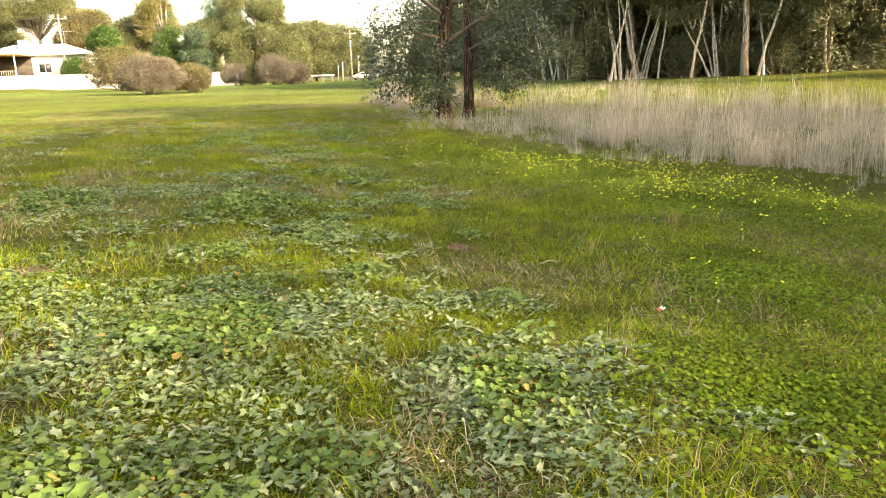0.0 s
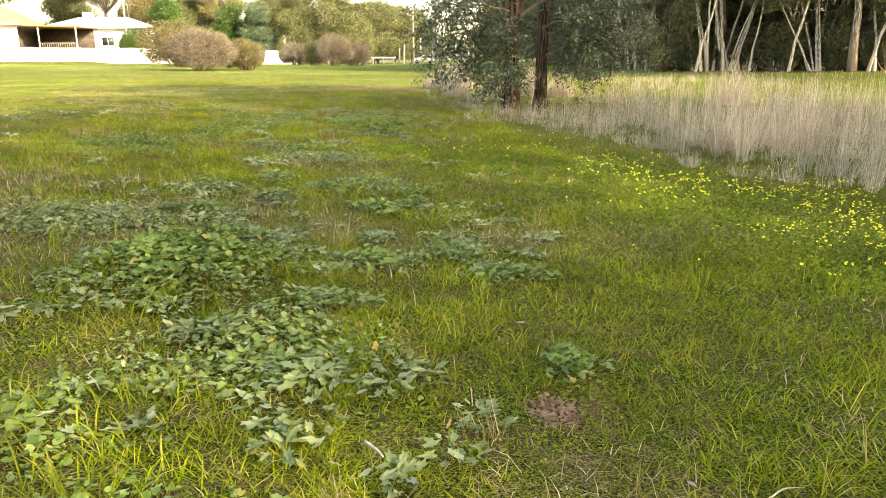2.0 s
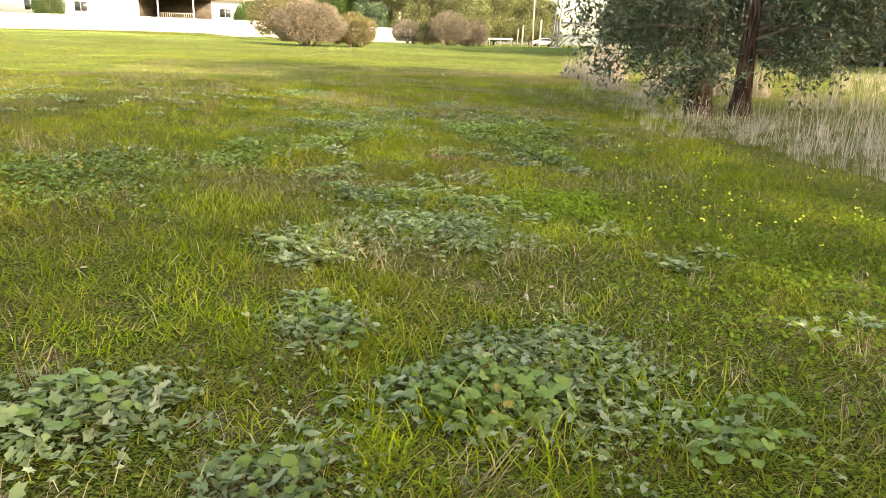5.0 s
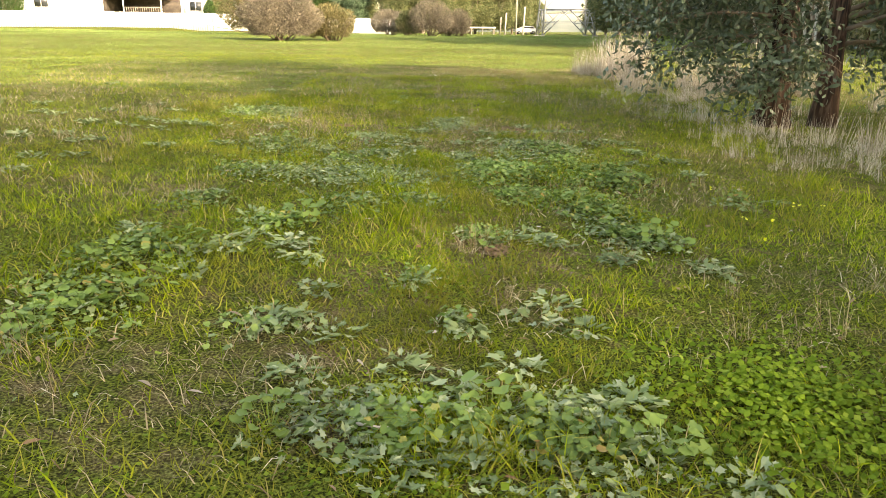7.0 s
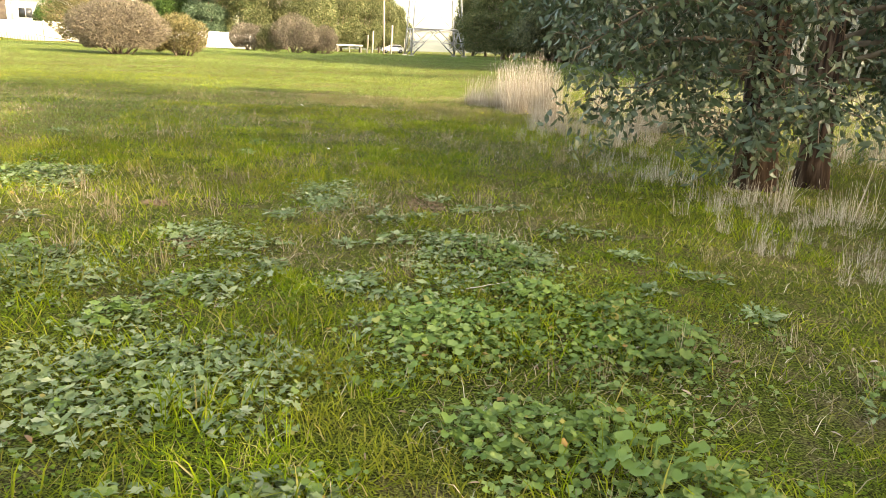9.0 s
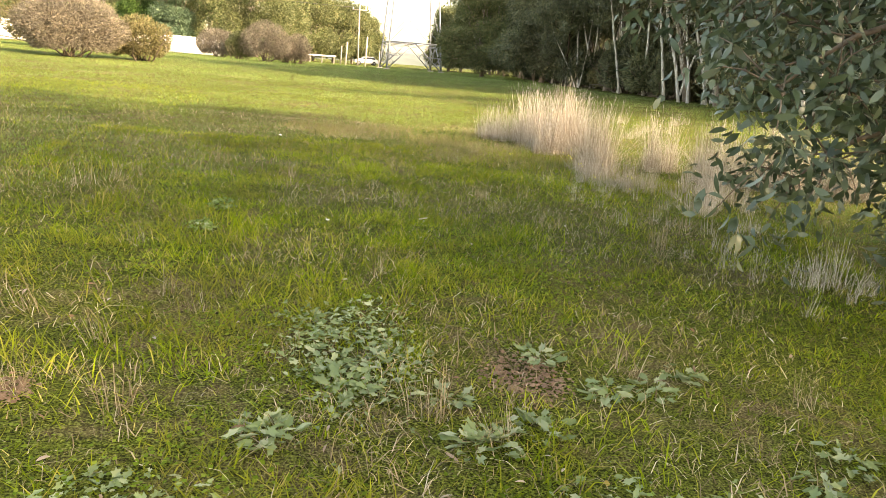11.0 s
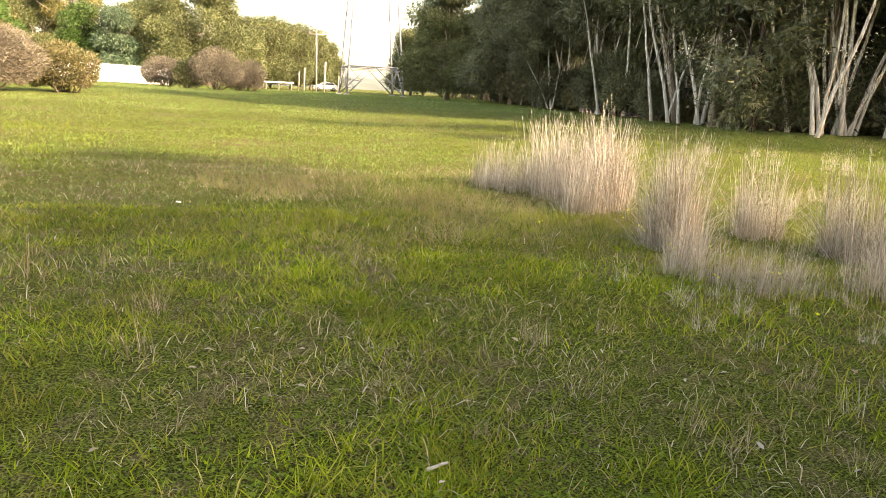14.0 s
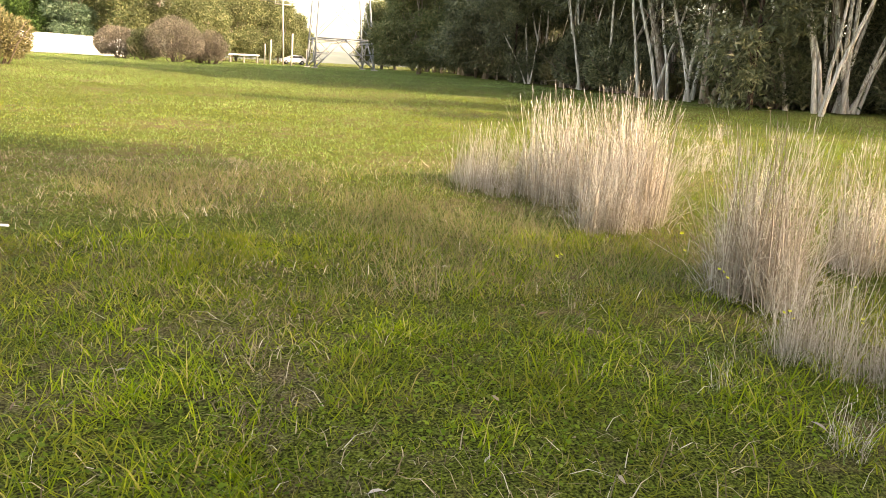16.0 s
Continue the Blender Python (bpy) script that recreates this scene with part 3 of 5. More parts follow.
PATCHES_LATE = [(-0.2, 19.6, 0.55, 0.5, 1.0), (0.75, 19.6, 0.5, 0.5, 1.0), (0.0, 18.6, 0.4, 0.36, 1.0), (0.44, 18.1, 0.3, 0.36, 1.0), (0.6, 17.45, 0.26, 0.2, 1.0), (-0.95, 18.2, 0.22, 0.22, 0.8), (-1.45, 17.9, 0.18, 0.34, 0.8),
                (-1.86, 17.3, 0.18, 0.2, 0.9), (-0.45, 17.25, 0.2, 0.13, 0.95), (-1.6, 19.0, 0.7, 0.5, 0.7), (-2.6, 19.0, 0.36, 0.45, 0.6), (-2.55, 20.5, 0.5, 0.5, 0.7), (-3.6, 23.3, 0.55, 0.6, 0.8), (0.25, 21.0, 0.42, 0.5, 0.85), (0.37, 20.1, 0.24, 0.25, 1.0), (-0.7, 20.4, 0.16, 0.16, 0.7)]
PATCHES_END = [(-0.85, 22.8, 0.3, 0.6, 0.55), (-1.7, 21.3, 0.36, 0.35, 0.6), (-1.55, 20.3, 0.28, 0.24, 0.7), (-1.9, 19.7, 0.15, 0.26, 0.9), (-1.86, 26.1, 0.12, 0.16, 0.8), (-1.88, 25.3, 0.11, 0.18, 0.8)]
PATCHES = PATCHES_START + PATCHES_EARLY + PATCHES_MIDDLE + PATCHES_LATE + PATCHES_END


def weed_growth(x, y):
    """How rank the broad-leaved weeds grow at a place: nought between the patches, one in a lush one."""
    out = np.zeros(np.shape(x))
    fray = 0.4 + 0.8 * vnoise(x, y, 0.3, 24) + 0.6 * vnoise(x, y, 0.09, 26)
    for cx, cy, rx, ry, grow in PATCHES:
        out = np.maximum(out, grow * np.clip(1.5 - 1.1 * np.hypot((x - cx) / rx, (y - cy) / ry) / fray, 0, 1))
    return out


RIM = 12


def weed_leaves(rs, mid, ahead, side, size, lobed):
    """Leaves as fans round a sunk heart: round scalloped ones with a notch at the stalk, or long ones with deep lobes."""
    n = len(mid)
    ahead = ahead / np.linalg.norm(ahead, axis=1, keepdims=True)
    side = side - (side * ahead).sum(1, keepdims=True) * ahead
    side = side / np.linalg.norm(side, axis=1, keepdims=True)
    up = np.cross(ahead, side)
    up = up * np.sign(up[:, 2:3] + 1e-6)
    a = np.arange(RIM) * 2 * np.pi / RIM
    back = np.minimum(np.abs(a - np.pi), 2 * np.pi - np.abs(a - np.pi))
    teeth = np.where(np.arange(RIM) % 2, 1.0, 0.62 if lobed else 0.86)
    shape = (teeth * (1 - 0.45 * np.exp(-(back / 0.4) ** 2)))[None] * (0.8 + 0.4 * rs.rand(n, RIM))
    long, wide = (1.75, 0.85) if lobed else (1.0, 1.05)
    rim = mid[:, None] + size[:, None, None] * shape[..., None] * (long * np.cos(a)[None, :, None] * ahead[:, None] + wide * np.sin(a)[None, :, None] * side[:, None])
    wave = 0.22 + 0.30 * rs.rand(n, RIM) - 0.22 * np.cos(a)[None] ** 2
    rim = rim + up[:, None] * (size[:, None] * wave)[..., None]
    v = np.concatenate([mid[:, None], rim], 1)
    k = np.arange(RIM)
    tris = np.stack([0 * k, 1 + k, 1 + (k + 1) % RIM], 1)
    return v.reshape(-1, 3), [((RIM + 1) * np.arange(n)[:, None, None] + tris[None]).reshape(-1, 3)]


def leaf_frame(rs, n, tilt):
    a = rs.rand(n) * 6.283
    return np.stack([np.cos(a), np.sin(a), tilt * rs.randn(n)], 1), np.stack([-np.sin(a), np.cos(a), tilt * rs.randn(n)], 1)


def weed_thing(kind):
    """A plant whose larger leaves are parts, on stalks from one crown."""
    rs = np.random.RandomState(700 + kind)
    lobed = kind >= 4
    mat = M_GREYWEED if lobed else M_WEED
    thing = tagged(new("broadleaf_weed"), "grey-green lobed rosette weed spread flat in the grass" if lobed else "round-leaved green mallow weed standing in the grass", "weed", "broad-leaved weeds")
    stalks = []
    for i in range(22):
        az, q = 2.4 * i + 0.4 * rs.randn(), (i + 0.5) / 22
        d = (0.03 + 0.13 * np.sqrt(q)) * (0.8 + 0.4 * rs.rand())
        mid = np.array([[np.cos(az) * d, np.sin(az) * d, (0.035 if lobed else 0.10) * (1.1 - 0.8 * q) * (0.6 + 0.6 * rs.rand()) + 0.02]])
        ahead = np.array([[np.cos(az), np.sin(az), 0.35 * rs.randn()]])
        side = np.array([[-np.sin(az), np.cos(az), 0.3 * rs.randn()]])
        part("leaf", weed_leaves(rs, mid, ahead, side, np.array([0.019 + 0.015 * rs.rand()]), lobed), mat, thing)
        s = side[0] * 0.0018
        foot = np.array([np.cos(az) * 0.015, np.sin(az) * 0.015, -0.01])
        stalks.append((np.stack([foot - s, foot + s, mid[0] + s, mid[0] - s]), [np.array([[0, 1, 2, 3]])]))
    part("stalk_tuft", merge(stalks), M_STEM, thing)
    return thing


def weeds():
    rs = np.random.RandomState(15)
    # whole plants in the patches
    made = {}
    for i in range(110):
        cx, cy, rx, ry, grow = PATCHES[i % len(PATCHES)]
        px, py = cx + 0.5 * rx * rs.randn(), cy + 0.5 * ry * rs.randn()
        kind = rs.randint(4) if grow > 0.85 or (grow > 0.65 and rs.rand() < 0.5) else 4 + rs.randint(3)
        m = pose(px, py, on_ground(px, py), 8 * rs.randn(), 8 * rs.randn(), 360 * rs.rand()) @ Matrix.Scale((0.7 + 0.5 * grow * rs.rand()) * min(1.0, max(0.4, rx / 0.16)), 4)
        if kind not in made:
            made[kind] = weed_thing(kind)
            made[kind].matrix_basis = m
        else:
            copy_thing(made[kind], m).matrix_basis = m
    # the mass of leaves that fills each patch
    n = 480000
    y = rs.rand(n) * 27 + 1.0
    x = path_x(y) + (rs.rand(n) - 0.62) * 7.5
    grow = weed_growth(x, y)
    keep = rs.rand(n) < 0.75 * np.clip(1.5 * grow - 0.1, 0, 1)
    x, y, grow = x[keep], y[keep], grow[keep]
    grey = (vnoise(x, y, 2.2, 30) + 0.10 * rs.randn(len(x)) < 0.52) & (grow < 0.85)
    for pick, mat, label in ((~grey, M_WEED, "lush patches of round green mallow leaves"), (grey, M_GREYWEED, "patches of lobed grey-green weed leaves")):
        px, py, g = x[pick], y[pick], grow[pick]
        n = len(px)
        lobed = mat is M_GREYWEED
        up = 0.012 + (0.025 + 0.095 * np.clip(g - 0.3, 0, 1.2) * (0.6 if lobed else 1.0)) * rs.rand(n) ** 0.8
        ahead, side = leaf_frame(rs, n, 0.38)
        size = (0.009 + 0.019 * rs.rand(n) ** 1.5) * (0.6 + 0.45 * g)
        tagged(part("weed_leaves", weed_leaves(rs, np.stack([px, py, height(px, py) + up], 1), ahead, side, size, lobed), mat), label, "weeds", kind="stuff")
    # single rosettes strewn between, thinning out along the walk
    n = 1500
    y = 2 + 27 * rs.rand(n)
    x = path_x(y) + (rs.rand(n) - 0.72) * 11
    keep = (vnoise(x, y, 1.3, 23) > 0.48) & (rs.rand(n) < np.interp(y, [0, 19, 22, 23.5], [0.9, 0.8, 0.3, 0.02])) & (x < 2.0)
    x, y = x[keep], y[keep]
    per = 26
    d = 0.13 * np.sqrt(rs.rand(len(x), per))
    a = 6.283 * rs.rand(len(x), per)
    lx, ly = (x[:, None] + d * np.cos(a)).ravel(), (y[:, None] + d * np.sin(a)).ravel()
    a, n = a.ravel(), len(lx)
    ahead = np.stack([np.cos(a), np.sin(a), 0.1 + 0.3 * rs.randn(n)], 1)
    side = np.stack([-np.sin(a), np.cos(a), 0.3 * rs.randn(n)], 1)
    tagged(part("strewn_weeds", weed_leaves(rs, np.stack([lx, ly, height(lx, ly) + 0.015 + 0.035 * rs.rand(n)], 1), ahead, side, 0.014 + 0.016 * rs.rand(n), True), M_GREYWEED), "grey-green weed rosettes strewn over the shaded field", "weeds", kind="stuff")


weeds()


# ---- yellow flowers ----
def flowers():
    rs = np.random.RandomState(16)
    t = rs.rand(900)
    mid = rs.rand(900) < 0.5
    x = np.where(mid, 5.0 + 1.0 * rs.randn(900), 5.9 - 3.4 * t + 0.9 * rs.randn(900))
    y = np.where(mid, 10.4 + 1.3 * rs.randn(900), 7.6 + 7.4 * t + 0.9 * rs.randn(900))
    x, y = np.concatenate([x, 0.4 + 3.5 * rs.rand(70), 2.2 + 4 * rs.rand(30), 1.5 + 5 * rs.rand(40)]), np.concatenate([y, 13.5 + 5 * rs.rand(70), 2.5 + 4 * rs.rand(30), 26 + 6 * rs.rand(40)])
    keep = (vnoise(x, y, 0.8, 33) > 0.36) & (x < reed_left(y) + 0.8) & (x > 0.9)
    x, y = x[keep], y[keep]
    petals, stems = [], []
    ring = np.arange(5) * 2 * np.pi / 5
    for px, py in zip(x, y):
        z, h = on_ground(px, py), 0.13 + 0.14 * rs.rand()
        top = np.array([px + 0.06 * rs.randn(), py + 0.06 * rs.randn(), z + h])
        s = np.array([0.002, 0.002, 0])
        foot = np.array([px, py, z])
        stems.append((np.stack([foot - s, foot + s, top + s, top - s]), [np.array([[0, 1, 2, 3]])]))
        for _ in range(rs.randint(1, 4)):
            c = top + rs.randn(3) * [0.02, 0.02, 0.012]
            size, tilt = 0.010 + 0.005 * rs.rand(), rs.randn(2) * 0.5
            axis = np.array([tilt[0], tilt[1], 1.0])
            axis /= np.linalg.norm(axis)
            u = np.cross(axis, [1, 0, 0.1])
            u /= np.linalg.norm(u)
            w = np.cross(axis, u)
            rim = c + size * (np.cos(ring)[:, None] * u + np.sin(ring)[:, None] * w) + axis * size * 0.8
            gap = c + size * 0.75 * (np.cos(ring + 0.63)[:, None] * u + np.sin(ring + 0.63)[:, None] * w) + axis * size * 0.5
            v = np.concatenate([[c], rim, gap])
            k = np.arange(5)
            petals.append((v, [np.concatenate([np.stack([0 * k, 1 + k, 6 + k], 1), np.stack([0 * k, 6 + k, 1 + (k + 1) % 5], 1)])]))
    tagged(part("yellow_flowers", merge(petals), M_PETAL), "bright yellow wood-sorrel flowers on thin stems", "flowers", kind="stuff")
    tagged(part("flower_stems", merge(stems), M_STEM), "thin green stems of the yellow flowers", "stems", kind="stuff")
    n = 34000
    t = rs.rand(n)
    x, y = 5.9 - 3.6 * t + 1.2 * rs.randn(n), 6.6 + 8.4 * t + 1.2 * rs.randn(n)
    for cx, cy, r, m in ((2.3, 3.1, 0.65, 5200), (0.75, 15.2, 0.4, 2600), (3.4, 5.0, 0.8, 4200)):
        x, y = np.concatenate([x, cx + r * 0.7 * rs.randn(m)]), np.concatenate([y, cy + r * 0.7 * rs.randn(m)])
    n = len(x)
    at = np.stack([x, y, height(x, y) + 0.02 + 0.1 * rs.rand(n) * vnoise(x, y, 0.5, 3)], 1)
    a = rs.rand(n) * 6.283
    tagged(part("sorrel_leaves", leaves(at, np.stack([np.cos(a), np.sin(a), 0.4 * rs.randn(n)], 1), np.stack([-np.sin(a), np.cos(a), 0.4 * rs.randn(n)], 1), 0.022 + 0.018 * rs.rand(n), 0.022 + 0.014 * rs.rand(n)), M_CLOVER), "bright green sorrel leaves under the yellow flowers", "leaves", kind="stuff")


flowers()


# ---- tall dry reeds ----
def reed_clump_data(rs, count, tall, spread):
    pieces = []
    n = count
    b = rs.rand(n) * 6.283
    rad = spread * np.sqrt(rs.rand(n))
    base = np.stack([rad * np.cos(b), rad * np.sin(b), np.full(n, -0.03)], 1)
    h = tall * (0.4 + 0.7 * rs.rand(n) ** 0.8)
    lean = 0.03 + 0.32 * rs.rand(n) ** 2.2
    broken = rs.rand(n) < 0.24
    lean = np.where(broken, 0.35 + 0.9 * rs.rand(n), lean)
    h = np.where(broken, 0.62 * h, h)
    c = b + 0.9 * rs.randn(n)
    tip = base + np.stack([np.cos(c) * lean * h, np.sin(c) * lean * h, h], 1)
    mid = 0.5 * (base + tip) - np.stack([np.cos(c), np.sin(c), 0 * c], 1) * (lean * h * 0.18)[:, None]
    a = rs.rand(n) * 6.283
    across = np.stack([np.cos(a), np.sin(a), 0 * a], 1) * 0.004
    v = np.stack([base - across, base + across, mid - 0.8 * across, mid + 0.8 * across, tip - 0.4 * across, tip + 0.4 * across], 1)
    k = 6 * np.arange(n)[:, None]
    pieces.append((v.reshape(-1, 3), [np.concatenate([k + [[0, 1, 3, 2]], k + [[2, 3, 5, 4]]])]))
    # feathery heads
    head = np.arange(n)[rs.rand(n) < 0.55]
    along = (tip - mid)[head]
    pieces.append(leaves(tip[head] - 0.02 * along, along, across[head] + 0.001, 0.06 + 0.07 * rs.rand(len(head)), 0.006 + 0.004 * rs.rand(len(head))))
    # dry leaves arching off the stalks
    m = int(n * 2.4)
    pick = rs.randint(0, n, m)
    f = rs.rand(m)[:, None] ** 1.4 * 0.62
    at = base[pick] * (1 - f) + tip[pick] * f
    d = rs.rand(m) * 6.283
    pieces.append(leaves(at, np.stack([np.cos(d), np.sin(d), 1.6 - 2.2 * rs.rand(m)], 1), np.stack([-np.sin(d), np.cos(d), 0 * d], 1), tall * (0.10 + 0.24 * rs.rand(m)), 0.005 + 0.004 * rs.rand(m), True))
    return merge(pieces)


REEDS = [reed_clump_data(np.random.RandomState(80 + i), 26, 1.22, 0.16) for i in range(5)] + [reed_clump_data(np.random.RandomState(90 + i), 24, 0.6, 0.22) for i in range(3)]


# x, y, radius, growth of the clumps in the lit stand
STAND = [(2.6, 33.2, 0.5, 0.55), (3.1, 32.7, 0.45, 0.85), (3.6, 32.4, 0.45, 0.95), (3.45, 31.8, 0.35, 0.9), (3.0, 31.4, 0.3, 0.7), (3.15, 29.6, 0.26, 0.88), (3.3, 29.8, 0.28, 0.88), (2.8, 28.7, 0.3, 0.45), (3.2, 28.3, 0.4, 0.4),
         (4.5, 30.2, 0.26, 0.8), (5.0, 29.3, 0.4, 0.85), (5.7, 28.7, 0.45, 0.85), (6.6, 28.4, 0.4, 0.7), (4.2, 28.0, 0.4, 0.5)]


def reeds():
    rs = np.random.RandomState(17)
    n = 2700
    y = 5 + 22.5 * rs.rand(n)
    lo, hi = reed_left(y) + 1.1 * (vnoise(y, 0 * y, 1.7, 71) - 0.5), reed_right(y)
    x = lo + (hi - lo) * rs.rand(n) ** 1.25
    patchy = vnoise(x, y, 1.8, 41) * 0.55 + vnoise(x, y, 0.7, 43) * 0.45
    edge = x - lo
    chance = np.clip(5.5 * patchy - 2.35 + 0.7 * np.exp(-edge / 1.1), 0.02, 1) * np.where(y > 19, 0.45, 1)
    keep = (rs.rand(n) < chance) & (np.hypot(x - 4.5, y - 24.1) > 0.7)
    spots = list(zip(x[keep], y[keep], edge[keep], patchy[keep]))
    # the lit stand further on: clumps with green gaps between, and low brown growth behind
    for cx, cy, r, tall in STAND:
        for _ in range(int(95 * r * r + 14 * r) + 4):
            a, q = 6.283 * rs.rand(), np.sqrt(rs.rand())
            spots.append((cx + r * q * np.cos(a), cy + r * q * np.sin(a), 0.9, tall * (1.05 - 0.25 * q)))
    for _ in range(90):
        py = 20.5 + 8 * rs.rand()
        px = float(reed_left(py)) - 0.9 + 1.6 * rs.rand()
        if np.hypot(px - 4.5, py - 24.1) > 0.7:
            spots.append((px, py, 0.1, 0.3))
    for _ in range(170):
        px, py = 5.5 + 11 * rs.rand(), 30 + 9 * rs.rand()
        if vnoise(px, py, 2.0, 47) > 0.45:
            spots.append((px, py, 0.2, 0.55))
    spots.sort(key=lambda s: s[0] - float(path_x(s[1])))
    made, rest = {}, []
    for i, (px, py, e, d) in enumerate(spots):
        short = e < 0.5 or (18 < py < 27.5 and e < 2) or rs.rand() < 0.18 or np.hypot(px - 4.5, py - 24.1) < 2.2
        kind = 5 + rs.randint(3) if short else rs.randint(5)
        size = d * (0.85 + 0.25 * rs.rand()) if py > 27.5 else (0.55 + 0.40 * rs.rand()) * (0.25 + 1.3 * d) * (0.62 + 0.38 * min(e / 1.5, 1.0))
        m = pose(px, py, on_ground(px, py), 5 * rs.randn(), 5 * rs.randn(), 360 * rs.rand()) @ Matrix.Scale(size, 4)
        if i < 280:
            if kind not in made:
                made[kind] = tagged(part("dry_grass_clump", REEDS[kind], M_REED), "tall straw-coloured dry grass clump standing in the field" if kind < 5 else "short grey-brown dry grass clump at the reed edge", "dry grass", "dry grass clumps")
                made[kind].matrix_basis = m
            else:
                ob = made[kind].copy()
                scene.collection.objects.link(ob)
                ob.matrix_basis = m
        else:
            v, ps = REEDS[kind]
            a = np.array(m)
            rest.append((v @ a[:3, :3].T + a[:3, 3], ps))
    tufts = []
    n = 900
    y = 3 + 27 * rs.rand(n)
    x = path_x(y) + (rs.rand(n) - 0.5) * 8
    keep = rs.rand(n) < 0.6 * dryness(x, y) + 0.02
    for px, py in zip(x[keep], y[keep]):
        v, ps = REEDS[5 + rs.randint(3)]
        a = np.array(pose(px, py, on_ground(px, py), 10 * rs.randn(), 10 * rs.randn(), 360 * rs.rand()) @ Matrix.Scale(0.22 + 0.20 * rs.rand(), 4))
        tufts.append((v @ a[:3, :3].T + a[:3, 3], ps))
    tagged(part("dry_tufts", merge(tufts), M_STRAW), "small dead grass tufts scattered through the turf", "dead grass", kind="stuff")
    tagged(part("reed_bed", merge(rest), M_REED), "dense bed of tall bleached dry grass", "dry grass", kind="stuff")


reeds()


# ---- trees ----
def bent_line(rs, start, way, length, steps, wander, rise=0.0, droop=0.0):
    p, d, pts = np.array(start, float), np.array(way, float), [np.array(start, float)]
    d /= np.linalg.norm(d)
    for i in range(steps):
        d = d + wander * rs.randn(3) + [0, 0, rise - droop * i / steps]
        d /= np.linalg.norm(d)
        p = p + d * length / steps
        pts.append(p.copy())
    return np.array(pts)


def foliage_at(rs, tips, per_tip, cluster, leaf, width, hang, fine=False, slim=False):
    n = len(tips) * per_tip
    at = np.repeat(np.array(tips), per_tip, 0)
    spread = cluster * (0.5 + rs.rand(len(tips))).repeat(per_tip)
    at = at + rs.randn(n, 3) * spread[:, None] * [0.5, 0.5, 0.42]
    ahead = rs.randn(n, 3) * [1, 1, 0.7] - [0, 0, hang]
    return leaves(at, ahead, rs.randn(n, 3), leaf * (0.6 + 0.8 * rs.rand(n)), width * (0.7 + 0.6 * rs.rand(n)), fine, slim)


def tree(name, seed, tall, girth, spread, low, limbs, per_tip, cluster, leaf, width, hang, bark_mat, leaf_mat, lean=(0, 0), stems=1, rise=0.10, rs_tips=5):
    """A tree: stems, limbs and a crown of leaves round the twig ends. Returns its Empty and the meshes under it."""
    rs = np.random.RandomState(seed)
    thing = new(name)
    tips = []
    for s in range(stems):
        tilt = np.array([lean[0] + (0.15 * rs.randn() if stems > 1 else 0.05 * rs.randn()), lean[1] + (0.15 * rs.randn() if stems > 1 else 0.05 * rs.randn()), 1.0])
        line = bent_line(rs, (0.25 * s * rs.randn(), 0.25 * s * rs.randn(), -0.25), tilt, tall * (0.86 - 0.12 * s), 10, 0.05, 0.03)
        rad = girth * (1 - 0.8 * np.linspace(0, 1, 11)) * (1.0 if s == 0 else 0.7)
        rad[0] *= 1.3
        part("trunk", (*tube(line, rad, 9, 0.25, rs), True), bark_mat, thing)
        for i in range(limbs):
            f = low + (1 - low) * (i + rs.rand()) / limbs
            k = min(int(f * 10), 9)
            at = line[k] + (line[k + 1] - line[k]) * (f * 10 - k)
            az = 2.4 * i + rs.rand() * 1.2
            reach = spread * (1.1 - 0.75 * abs(f - 0.55)) * (0.6 + 0.6 * rs.rand())
            limb = bent_line(rs, at, (np.cos(az), np.sin(az), 0.45 + 0.6 * f), reach, 5, 0.14, rise)
            lr = max(rad[k] * 0.42, 0.02)
            pieces = [tube(limb, np.linspace(lr, lr * 0.3, 6), 4)]
            for j in range(rs_tips):
                q = 1 + rs.randint(5)
                twig = bent_line(rs, limb[q], rs.randn(3) + [np.cos(az), np.sin(az), 0.3], reach * (0.25 + 0.3 * rs.rand()), 3, 0.25, 0.05)
                pieces.append(tube(twig, np.linspace(lr * 0.3, 0.008, 4), 3))
                tips += [twig[-1], twig[-2]] if rs.rand() < 0.7 else [twig[-1]]
            tips.append(limb[-1])
            part("limb", merge(pieces), M_TWIG if girth < 0.12 else bark_mat, thing)
        tips.append(line[-1])
    part("crown", foliage_at(rs, tips, per_tip, cluster, leaf, width, hang, False, True), leaf_mat, thing)
    return thing


def place(thing, x, y, turn=0.0, size=1.0, sink=0.05):
    thing.matrix_basis = pose(x, y, on_ground(x, y) - sink, 0, 0, turn) @ Matrix.Scale(size, 4)
    return thing


